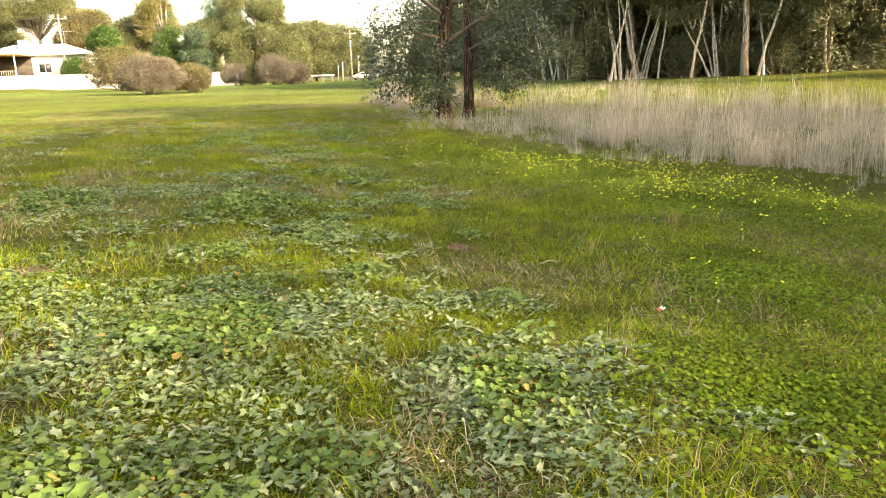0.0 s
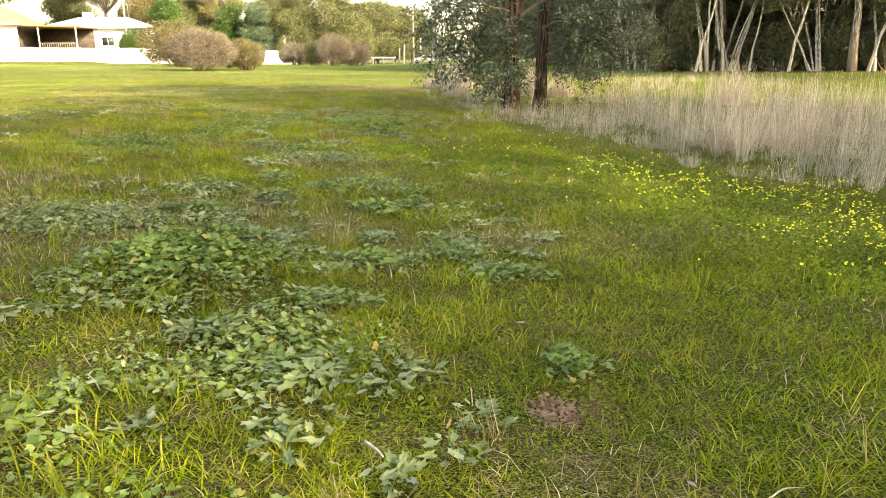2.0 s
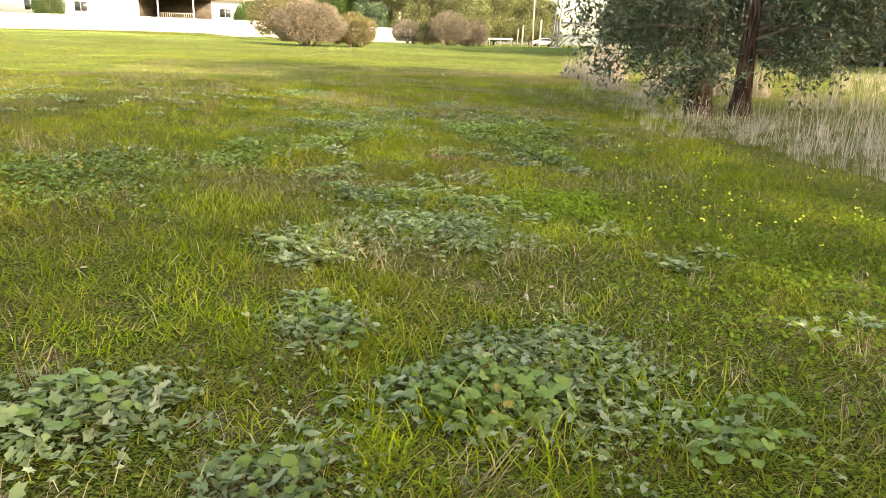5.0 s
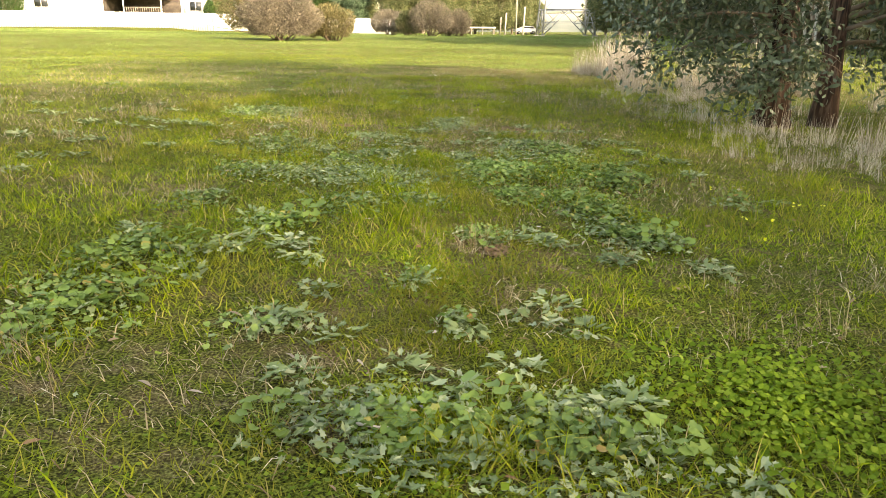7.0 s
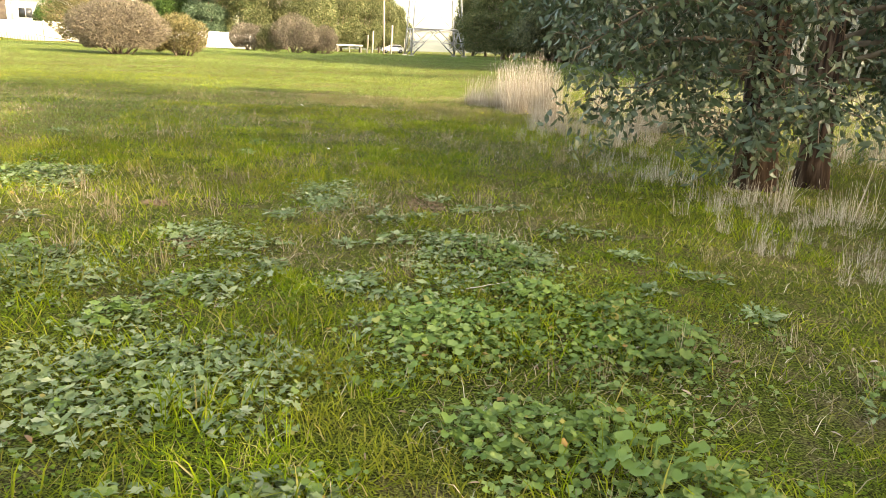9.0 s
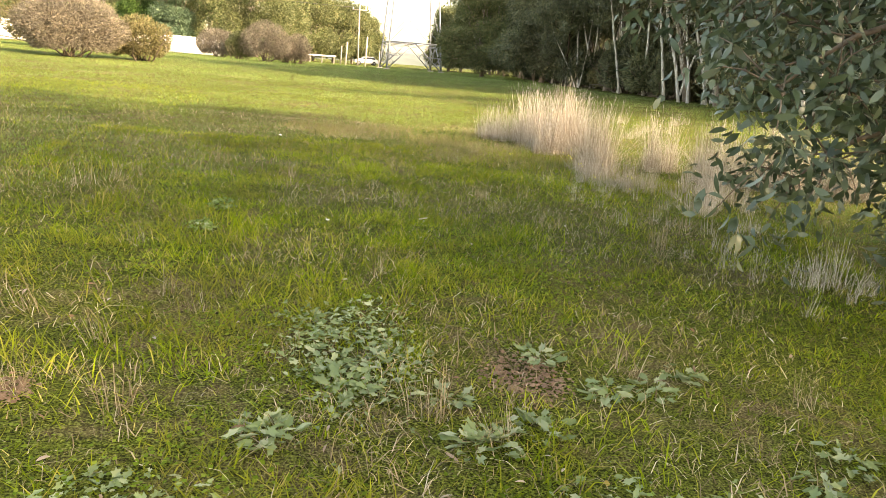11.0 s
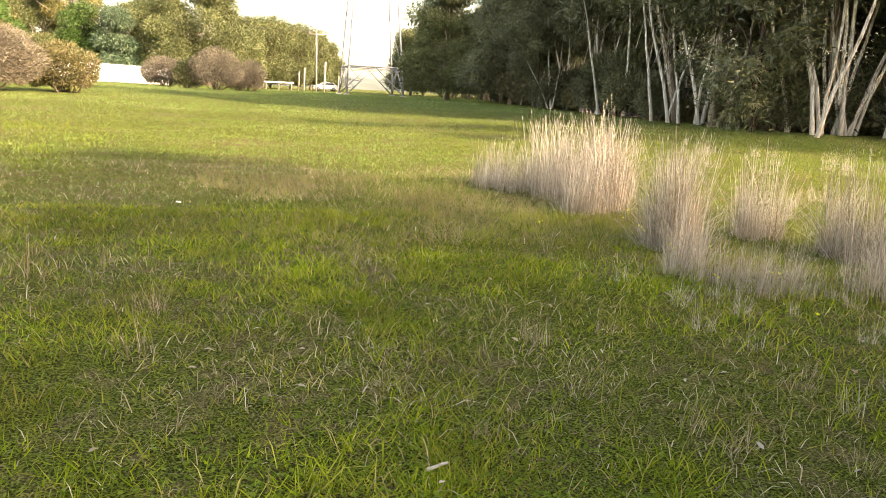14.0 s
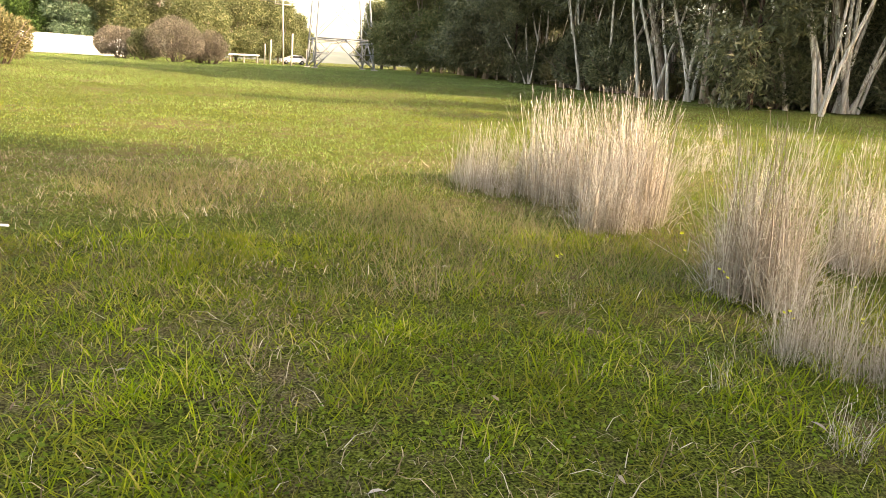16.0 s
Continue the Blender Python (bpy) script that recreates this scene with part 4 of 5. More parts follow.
def main_tree():
    """The two-stemmed stringybark by the path, with boughs hanging near the ground."""
    rs = np.random.RandomState(23)
    bx, by = 4.08, 24.1
    thing = new("stringybark_tree")
    thing.matrix_basis = pose(bx, by, on_ground(bx, by))
    stem_a = bent_line(rs, (0, 0, -0.25), (-0.05, 0.0, 1), 10.5, 12, 0.06, 0.02)
    stem_b = bent_line(rs, (0.92, 0.2, -0.25), (0.20, 0.05, 1), 9.0, 12, 0.07, 0.02)
    tips, low_tips = [], []
    for line, r in ((stem_a, 0.23), (stem_b, 0.18)):
        rad = r * (1 - 0.75 * np.linspace(0, 1, 13))
        rad[0] *= 1.35
        part("trunk", (*tube(line, rad, 12, 0.3, rs), True), M_BARK, thing)
        for i in range(13):
            f = 0.30 + 0.68 * (i + rs.rand()) / 13
            k = min(int(f * 12), 11)
            az = 2.4 * i + rs.rand()
            limb = bent_line(rs, line[k], (np.cos(az), np.sin(az), 0.5), (4.6 - 2.4 * f) * (0.7 + 0.4 * rs.rand()), 6, 0.13, 0.03, 0.14)
            pieces = [tube(limb, np.linspace(rad[k] * 0.4, 0.012, 7), 6)]
            for j in range(9):
                q = 2 + rs.randint(5)
                twig = bent_line(rs, limb[q], rs.randn(3) + [np.cos(az), np.sin(az), 0.0], 0.6 + 0.7 * rs.rand(), 4, 0.2, 0.0, 0.35)
                pieces.append(tube(twig, np.linspace(0.014, 0.004, 5), 4))
                tips += [twig[-1], twig[-2], twig[2]]
            part("limb", merge(pieces), M_TWIG, thing)
    # hanging boughs: side, forward, start height, reach
    boughs = [(-1.0, -0.25, 1.9, 2.5), (-1.0, 0.2, 2.4, 2.6), (-0.8, -0.6, 2.6, 2.2), (-0.4, -0.9, 2.3, 1.7), (-1.0, -0.1, 1.3, 1.9), (-0.7, 0.7, 2.0, 2.2), (0.3, -0.9, 2.2, 1.6),
              (0.9, -0.4, 2.0, 2.3), (1.0, 0.1, 1.7, 2.6), (0.8, 0.5, 2.4, 2.4), (0.2, 0.9, 2.2, 1.9), (-0.2, -0.8, 1.2, 1.2), (0.6, -0.7, 1.4, 1.7), (-0.9, -0.4, 3.0, 2.9), (0.9, -0.2, 3.0, 3.0), (-0.5, -0.8, 0.9, 1.1),
              (1.0, -0.3, 1.6, 2.5), (0.9, -0.6, 2.5, 2.5), (1.0, 0.05, 2.7, 3.1), (0.9, 0.3, 1.2, 1.8), (-1.0, -0.35, 1.6, 2.1), (-0.9, 0.4, 2.9, 2.7)]
    for i, (sx, sy, z, reach) in enumerate(boughs):
        stem = stem_b if sx > 0.25 else stem_a
        k = int(np.argmin(np.abs(stem[:, 2] - z)))
        start = stem[k] + [0, 0, z - stem[k][2]]
        bough = bent_line(rs, start, (sx, sy, 0.25), reach, 7, 0.08, 0.0, 0.34)
        pieces = [tube(bough, np.linspace(0.045, 0.008, 8), 6)]
        for j in range(20):
            q = 2 + rs.randint(6)
            twig = bent_line(rs, bough[q], rs.randn(3) * 0.8 + [sx * 0.6, sy * 0.6, -0.25], 0.35 + 0.5 * rs.rand(), 4, 0.22, 0.0, 0.3)
            twig[:, 2] = np.maximum(twig[:, 2], 0.25)
            pieces.append(tube(twig, np.linspace(0.009, 0.003, 5), 4))
            low_tips += [twig[-1], twig[2]]
        part("bough", merge(pieces), M_TWIG, thing)
    part("crown", foliage_at(rs, tips, 22, 0.45, 0.145, 0.048, 0.9, True), M_GUM, thing)
    part("hanging_foliage", foliage_at(rs, low_tips, 16, 0.26, 0.125, 0.046, 0.7, True), M_GUM, thing)
    tagged(thing, "two-stemmed gum tree with reddish fibrous bark and drooping grey-green leaves", "tree")


main_tree()


# woodland along the creek
WOOD = [tree("woodland_gum", 101, 17, 0.19, 5.0, 0.24, 16, 110, 0.80, 0.31, 0.12, 0.6, M_PALEBARK, M_WOODS, (0.10, 0.0)),
        tree("woodland_gum", 102, 19, 0.22, 5.5, 0.28, 16, 110, 0.85, 0.31, 0.12, 0.6, M_PALEBARK, M_WOODS, (-0.12, 0.05)),
        tree("woodland_gum", 103, 15, 0.15, 4.2, 0.24, 9, 110, 0.75, 0.32, 0.13, 0.6, M_PALEBARK, M_WOODS, (0.2, 0.0), 2),
        tree("woodland_gum", 104, 12, 0.13, 3.8, 0.10, 15, 110, 0.75, 0.30, 0.12, 0.7, M_BARK, M_WOODS, (-0.05, 0.1))]
WOOD.append(tree("slender_gum", 105, 11, 0.08, 2.2, 0.6, 6, 50, 0.6, 0.28, 0.11, 0.6, M_WHITEBARK, M_WOODS, (0.16, 0.06)))
WOOD.append(tree("leaning_gum", 106, 13, 0.11, 3.0, 0.55, 5, 55, 0.7, 0.30, 0.12, 0.6, M_WHITEBARK, M_WOODS, (0.32, -0.05), 3))
# thinner crowns for the unseen trees that cast shade over the walk
WOOD.append(tree("shade_gum", 101, 17, 0.19, 5.0, 0.24, 16, 44, 0.80, 0.37, 0.145, 0.6, M_PALEBARK, M_WOODS, (0.10, 0.0)))
WOOD.append(tree("shade_gum", 103, 15, 0.15, 4.2, 0.24, 9, 54, 0.75, 0.32, 0.13, 0.6, M_PALEBARK, M_WOODS, (0.2, 0.0), 2))
WOOD.append(tree("shade_gum", 104, 12, 0.13, 3.8, 0.10, 15, 48, 0.75, 0.34, 0.135, 0.7, M_BARK, M_WOODS, (-0.05, 0.1)))
WOOD_LABELS = ["tall pale-trunked gum with a dark olive crown", "tall leaning white-barked gum in the dense wood", "forked pale-stemmed gum leaning out of the wood", "dark leafy young gum with low branches in the wood", "slender pale-stemmed gum at the edge of the wood", "clump of leaning white gum stems at the wood's edge", "tall thin-crowned gum out of view, shading the walk", "forked pale gum out of view, shading the walk", "dark young gum with low branches out of view, shading the walk"]


def wood_edge(y):
    return np.interp(y, [30, 40, 45, 50, 58, 70, 100, 121, 150], [40, 31, 25, 18.5, 18.0, 19.5, 24, 26.5, 30])


def woods():
    rs = np.random.RandomState(31)
    spots = []
    for y in np.arange(44, 150, 3.2):
        for row in range(3):
            x = wood_edge(y) + 1.5 + row * 4.5 + 1.6 * rs.randn()
            spots.append((x, y + 1.2 * rs.randn(), row))
    for x in np.arange(24, 60, 3.2):
        for row in range(2):
            spots.append((x + rs.randn(), 41 + 0.12 * (60 - x) + row * 5 + 1.2 * rs.randn(), row))
    placed = []
    for i, (x, y, row) in enumerate(spots):
        if any(np.hypot(x - a, y - b) < 1.8 for a, b in placed) or (y > 66 and row == 2):
            continue
        placed.append((x, y))
        kind = rs.choice([0, 1, 2, 3, 3] if row else [0, 1, 2, 2, 3])
        m = pose(x, y, on_ground(x, y) - 0.1, 0, 0, 360 * rs.rand()) @ Matrix.Scale((0.8 + 0.35 * rs.rand()) * float(np.interp(y, [60, 105], [1.0, 0.68])), 4)
        if WOOD[kind].get("label"):
            copy = copy_thing(WOOD[kind], m)
            copy.matrix_basis = m
        else:
            WOOD[kind].matrix_basis = m
            tagged(WOOD[kind], WOOD_LABELS[kind], "tree", "creekside woodland trees")
    for k in range(70):
        y = 43 + 52 * rs.rand() ** 1.4
        x = wood_edge(y) - 0.6 + 3.4 * rs.rand() if k % 3 else 19 + 24 * rs.rand()
        y = y if k % 3 else 41.5 + 0.12 * (60 - x) + 3 * rs.rand()
        kind = 5 if k % 16 == 0 else 4
        m = pose(x, y, on_ground(x, y) - 0.1, 0, 0, 360 * rs.rand()) @ Matrix.Scale(0.75 + 0.5 * rs.rand(), 4)
        if WOOD[kind].get("label"):
            copy_thing(WOOD[kind], m).matrix_basis = m
        else:
            WOOD[kind].matrix_basis = m
            tagged(WOOD[kind], WOOD_LABELS[kind], "tree", "slender gum stems")
    # unseen row on the near side, added to shade the walk and wood edge
    for x, y, kind, size in ((20.5, 10.5, 6, 1.05), (15.7, 4.8, 7, 1.05), (11.4, -0.8, 8, 1.15), (7, -6, 8, 1.1), (2.8, -11, 7, 0.9), (24.5, 7.5, 6, 1.12), (19.5, 1.2, 6, 0.95), (15, -4, 7, 1.05), (20, -8, 6, 1.0), (22.8, 12.0, 8, 1.3), (18, 8, 8, 1.3), (36, 27, 0, 1.1), (43, 31, 1, 1.0), (33.5, 29.5, 3, 1.2)):
        m = pose(x, y, on_ground(x, y) - 0.1, 0, 0, 77 * x) @ Matrix.Scale(size, 4)
        if WOOD[kind].get("label"):
            copy_thing(WOOD[kind], m).matrix_basis = m
        else:
            WOOD[kind].matrix_basis = m
            tagged(WOOD[kind], WOOD_LABELS[kind], "tree", "near bank gums")


woods()


def understorey():
    """Shrubs and leaf mass between and behind the trunks."""
    rs = np.random.RandomState(32)
    n = 4200
    y = 42 + 108 * rs.rand(n) ** 1.3
    x = wood_edge(y) + 2.5 + 16 * rs.rand(n)
    keep = rs.rand(n) < 0.75
    x, y = x[keep], y[keep]
    tips = np.stack([x, y, height(x, y) + 0.2 + 3.2 * rs.rand(len(x)) ** 1.8], 1)
    far = np.stack([wood_edge(y) + 15 + 5 * rs.rand(len(x)), y, height(x, y) + 11 * rs.rand(len(x))], 1)
    xb = 22 + 50 * rs.rand(3600)
    yb = 54 + 6 * rs.rand(3600) - 0.1 * xb
    back = np.stack([xb, yb, 0.7 + 15 * rs.rand(3600)], 1)
    tagged(part("understorey", foliage_at(rs, np.concatenate([tips, far, back]), 34, 0.9, 0.33, 0.14, 0.3, False, True), M_WOODS), "dark tangled understorey shrubs beneath the gums", "shrubs", kind="stuff")


understorey()


# ---- left side: bushes and trees by the houses ----
def bush(name, seed, wide, tall, mat, n_leaves, leaf, width, label, deep=None, group=""):
    rs = np.random.RandomState(seed)
    thing = new(name)
    deep = deep or wide * 0.8
    n_leaves = int(n_leaves * 1.9)
    pieces = []
    for i in range(16):
        az, el = rs.rand() * 6.283, 0.35 + 1.1 * rs.rand()
        line = bent_line(rs, (0.25 * rs.randn(), 0.25 * rs.randn(), -0.1), (np.cos(az) * np.cos(el), np.sin(az) * np.cos(el), np.sin(el)), 0.45 * (wide * np.cos(el) + 1.6 * tall * np.sin(el)), 5, 0.15)
        pieces.append(tube(line, np.linspace(0.05, 0.012, 6), 5))
    part("branch_frame", merge(pieces), M_TWIG, thing)
    lobes = 16
    la, le = rs.rand(lobes) * 6.283, np.arcsin(rs.rand(lobes))
    lob = np.stack([np.cos(la) * np.cos(le), np.sin(la) * np.cos(le), np.sin(le)], 1)
    a, e = rs.rand(n_leaves) * 6.283, np.arcsin(rs.rand(n_leaves) * 1.6 - 0.6)
    d = np.stack([np.cos(a) * np.cos(e), np.sin(a) * np.cos(e), np.sin(e)], 1)
    bulge = np.max(d @ lob.T, 1) ** 6
    rad = (0.70 + 0.30 * bulge) * (1 - 0.6 * rs.rand(n_leaves) ** 1.6)
    at = d * rad[:, None] * [wide / 2, deep / 2, tall * 0.62] + [0, 0, tall * 0.38]
    at[:, 2] = np.maximum(at[:, 2], 0.08 + 0.2 * rs.rand(n_leaves))
    part("foliage", leaves(at, d + 0.7 * rs.randn(n_leaves, 3), rs.randn(n_leaves, 3), leaf * 0.75 * (0.6 + 0.8 * rs.rand(n_leaves)), width * 0.9 * (0.6 + 0.8 * rs.rand(n_leaves)), False, True), mat, thing)
    return tagged(thing, label, "bush", group)


place(bush("grey_bush", 201, 5.5, 3.0, M_GREYBUSH, 15000, 0.22, 0.06, "broad rounded grey-brown twiggy bush in the field"), -12.3, 58)
place(bush("rust_bush", 202, 7.5, 4.3, M_RUSTBUSH, 9000, 0.24, 0.10, "rusty olive shrub behind the grey bush"), -18.2, 74)
place(bush("rust_bush", 203, 3.6, 2.4, M_RUSTBUSH, 6000, 0.2, 0.08, "smaller rusty shrub beside the broad grey bush"), -9.7, 60.5)
place(bush("red_brown_bush", 204, 5.2, 3.0, M_GREYBUSH, 9000, 0.22, 0.07, "reddish-brown rounded shrub by the white fence"), -10.2, 99)
place(bush("olive_bush", 205, 2.6, 2.8, M_OLIVE, 5000, 0.2, 0.09, "small olive-green shrub between the brown bushes"), -7.9, 96)
place(bush("grey_bush", 206, 5.2, 4.0, M_GREYBUSH, 11000, 0.22, 0.06, "domed grey-brown twiggy bush at the field's edge"), -5.2, 95.5)
place(bush("grey_bush", 207, 3.2, 3.1, M_GREYBUSH, 7000, 0.22, 0.06, "small domed grey-brown bush at the row's end"), -2.3, 98)
place(bush("grey_bush", 209, 2.6, 2.5, M_GREYBUSH, 5000, 0.2, 0.06, "low grey bush tucked between two others"), -3.6, 100)
place(bush("round_bush", 208, 4.2, 3.4, M_GREENTREE, 9000, 0.2, 0.1, "round dark green clipped bush before the house"), -27.6, 92.5)
place(bush("round_bush", 210, 4.0, 4.2, M_GREENTREE, 8000, 0.2, 0.1, "dark green garden shrub beside the house"), -50.5, 92.0)


def wood_shrubs():
    """Dark shrubs that close the foot of the wood, with the trunks rising out of them."""
    rs = np.random.RandomState(34)
    kinds = [bush("wood_shrub", 220, 4.4, 2.6, M_WOODS, 5200, 0.30, 0.13, "dark olive shrub at the foot of the wood", None, "shrubs under the gums"),
             bush("wood_shrub", 221, 3.2, 3.4, M_WOODS, 4600, 0.28, 0.12, "tall dark shrub between the gum trunks", None, "shrubs under the gums"),
             bush("wood_shrub", 222, 3.6, 1.7, M_RUSTBUSH, 4200, 0.24, 0.08, "low brownish shrub at the wood's edge", None, "shrubs under the gums")]
    used = set()
    for i in range(44):
        y = 44 + 62 * (i + rs.rand()) / 44
        x = float(wood_edge(y)) + 0.6 + 3.2 * rs.rand()
        if i % 3 == 2:
            x = 22 + 24 * rs.rand()
            y = 42.5 + 0.12 * (60 - x) + 2 * rs.rand()
        kind = rs.choice([0, 0, 1, 2])
        m = pose(x, y, on_ground(x, y) - 0.05, 0, 0, 360 * rs.rand()) @ Matrix.Scale(0.7 + 0.5 * rs.rand(), 4)
        if kind in used:
            copy_thing(kinds[kind], m).matrix_basis = m
        else:
            used.add(kind)
            kinds[kind].matrix_basis = m


wood_shrubs()


def lobed_tree(name, seed, wide, tall, base, lobes, lobe, mat, bark_mat, label, leaf=0.30):
    """A tree seen from afar: a forked trunk under a crown of rounded leaf clumps."""
    rs = np.random.RandomState(seed)
    thing = tagged(new(name), label, "tree")
    fork = np.array([0.3 * rs.randn(), 0.3 * rs.randn(), base * 0.7 + 0.4])
    part("trunk", (*tube([(0, 0, -0.4), fork * [0.5, 0.5, 0.5], fork], [tall * 0.024, tall * 0.02, tall * 0.017], 8, 0.2, rs), True), bark_mat, thing)
    pieces = []
    for k in range(lobes):
        az, up = 2.4 * k + 0.5 * rs.rand(), rs.rand() ** 1.35
        out = np.sqrt(max(0.0, 1 - (up * 0.95) ** 2)) * (0.55 + 0.45 * rs.rand())
        mid = np.array([np.cos(az) * out * (wide / 2 - lobe * 0.6), np.sin(az) * out * (wide / 2 - lobe * 0.6), base + lobe * 0.5 + up * (tall - base - lobe)])
        r = lobe * (0.7 + 0.6 * rs.rand())
        limb = bent_line(rs, fork, mid - fork, np.linalg.norm(mid - fork), 4, 0.08)
        part("limb", tube(limb, np.linspace(tall * 0.010, tall * 0.003, 5), 4), bark_mat, thing)
        n = int(1000 * (r / 1.3) ** 2 * (0.3 / leaf) ** 2) + 120
        d = rs.randn(n, 3)
        d /= np.linalg.norm(d, axis=1, keepdims=True)
        at = mid + d * (r * (1 - 0.75 * rs.rand(n) ** 2))[:, None] * [1, 1, 0.72] + 0.12 * r * rs.randn(n, 3)
        pieces.append(leaves(at, d + 0.8 * rs.randn(n, 3) - [0, 0, 0.3], rs.randn(n, 3), leaf * (0.6 + 0.8 * rs.rand(n)), 0.5 * leaf * (0.7 + 0.6 * rs.rand(n)), False, True))
    part("crown", merge(pieces), mat, thing)
    return thing


for args, x, y in (
    (("spreading_gum", 301, 15, 17, 8.5, 26, 1.9, M_OLIVE, M_PALEBARK, "spreading umbrella-topped gum behind the house"), -44, 130),
    (("spreading_gum", 302, 12, 18, 8, 22, 1.9, M_OLIVE, M_PALEBARK, "tall olive gum behind the house roof"), -62, 128),
    (("round_tree", 303, 6, 7.5, 1.6, 18, 1.3, M_GREENTREE, M_TWIG, "rounded dark green garden tree"), -27.5, 108),
    (("sparse_gum", 304, 8, 17, 7.5, 15, 1.3, M_YELLOWGUM, M_PALEBARK, "sparse gum with yellowing leaves"), -24, 126),
    (("blue_green_tree", 305, 5, 8.5, 1.2, 16, 1.2, M_BLUETREE, M_TWIG, "blue-green garden tree near the fence"), -17, 114),
    (("green_tree", 306, 6, 8.5, 1.5, 18, 1.3, M_GREENTREE, M_TWIG, "bright green garden tree by the fence"), -21, 116),
    (("dense_gum", 307, 16, 13.5, 3.0, 40, 1.9, M_OLIVE, M_PALEBARK, "broad dense gum with pale limbs behind the bushes"), -9.5, 118),
    (("tall_gum", 308, 8.5, 20.5, 11, 20, 1.6, M_OLIVE, M_PALEBARK, "tall open gum behind the broad one"), -9, 137),
    (("tall_gum", 309, 7, 16, 8, 16, 1.5, M_BLUETREE, M_PALEBARK, "slender grey-green gum above the others"), -16, 139),
    (("brown_tree", 310, 10, 10.5, 3, 22, 1.7, M_RUSTBUSH, M_PALEBARK, "brownish tree behind the second house"), -35, 124),
    (("brown_tree", 311, 9, 9.5, 1.5, 20, 1.6, M_OLIVE, M_PALEBARK, "low olive tree between the gardens"), -29, 128),
    (("round_gum", 312, 10, 12, 1.0, 42, 1.5, M_OLIVE, M_PALEBARK, "rounded sunlit olive gum at the far end of the wood"), 17.4, 98),
    (("round_gum", 313, 9, 13, 1.0, 38, 1.5, M_WOODS, M_PALEBARK, "dark rounded gum standing before the wood"), 21, 88),
):
    place(lobed_tree(*args), x, y, 40)


def far_row():
    """The trees that close the field between the houses and the wood."""
    rs = np.random.RandomState(33)
    base = tagged(lobed_tree("far_gum", 320, 10, 13, 1.5, 30, 1.9, M_OLIVE, M_PALEBARK, "olive-brown gum in the row closing the field", 0.36), "", "", "far row of trees")
    first = True
    for x, y, size in ((-5, 150, 0.9), (-1, 158, 1.0), (3.5, 162, 0.95), (7.5, 168, 0.9), (11, 176, 0.8), (0, 172, 1.0), (26, 150, 0.9), (31, 158, 1.0), (37, 152, 1.05), (22, 142, 0.85), (27, 136, 1.0), (-30, 150, 1.1), (-40, 148, 1.0), (-22, 152, 1.0), (-55, 145, 1.0), (-72, 138, 1.1), (-85, 132, 1.0)):
        m = pose(x, y, on_ground(x, y) - 0.1, 0, 0, 360 * rs.rand()) @ Matrix.Scale(size, 4)
        if first:
            base.matrix_basis, first = m, False
        else:
            copy_thing(base, m).matrix_basis = m


far_row()


# ---- fence and houses ----
def fence_run(a, b, tall, label):
    thing = tagged(new("fence"), label, "fence", kind="structure")
    a, b = np.array(a, float), np.array(b, float)
    run = np.linalg.norm(b - a)
    n = int(run / 2.4)
    turn = math.degrees(math.atan2(b[1] - a[1], b[0] - a[0]))
    step = run / n
    ribs = []
    for k in range(10):
        x0 = 0.05 + k * (step - 0.1) / 10
        ribs.append(box_piece((x0, -0.012 if k % 2 else -0.03, 0.05), (x0 + (step - 0.1) / 10 + 0.002, 0.012, tall)))
    panel = mesh_of("panel", *merge(ribs), M_FENCE)
    post = mesh_of("post", *box_piece((-0.05, -0.05, -0.3), (0.05, 0.05, tall + 0.05)), M_FENCE)
    for i in range(n + 1):
        x, y = a + (b - a) * i / n
        m = pose(x, y, on_ground(x, y), 0, 0, turn)
        ob = new("post", post)
        ob.parent, ob.matrix_basis = thing, m
        if i < n:
            ob = new("panel", panel)
            ob.parent, ob.matrix_basis = thing, m


fence_run((-92, 82), (-27, 88), 1.75, "long cream-white metal panel fence behind the field")
fence_run((-27, 88.5), (-11, 108), 1.8, "white metal panel fence turning away behind the bushes")


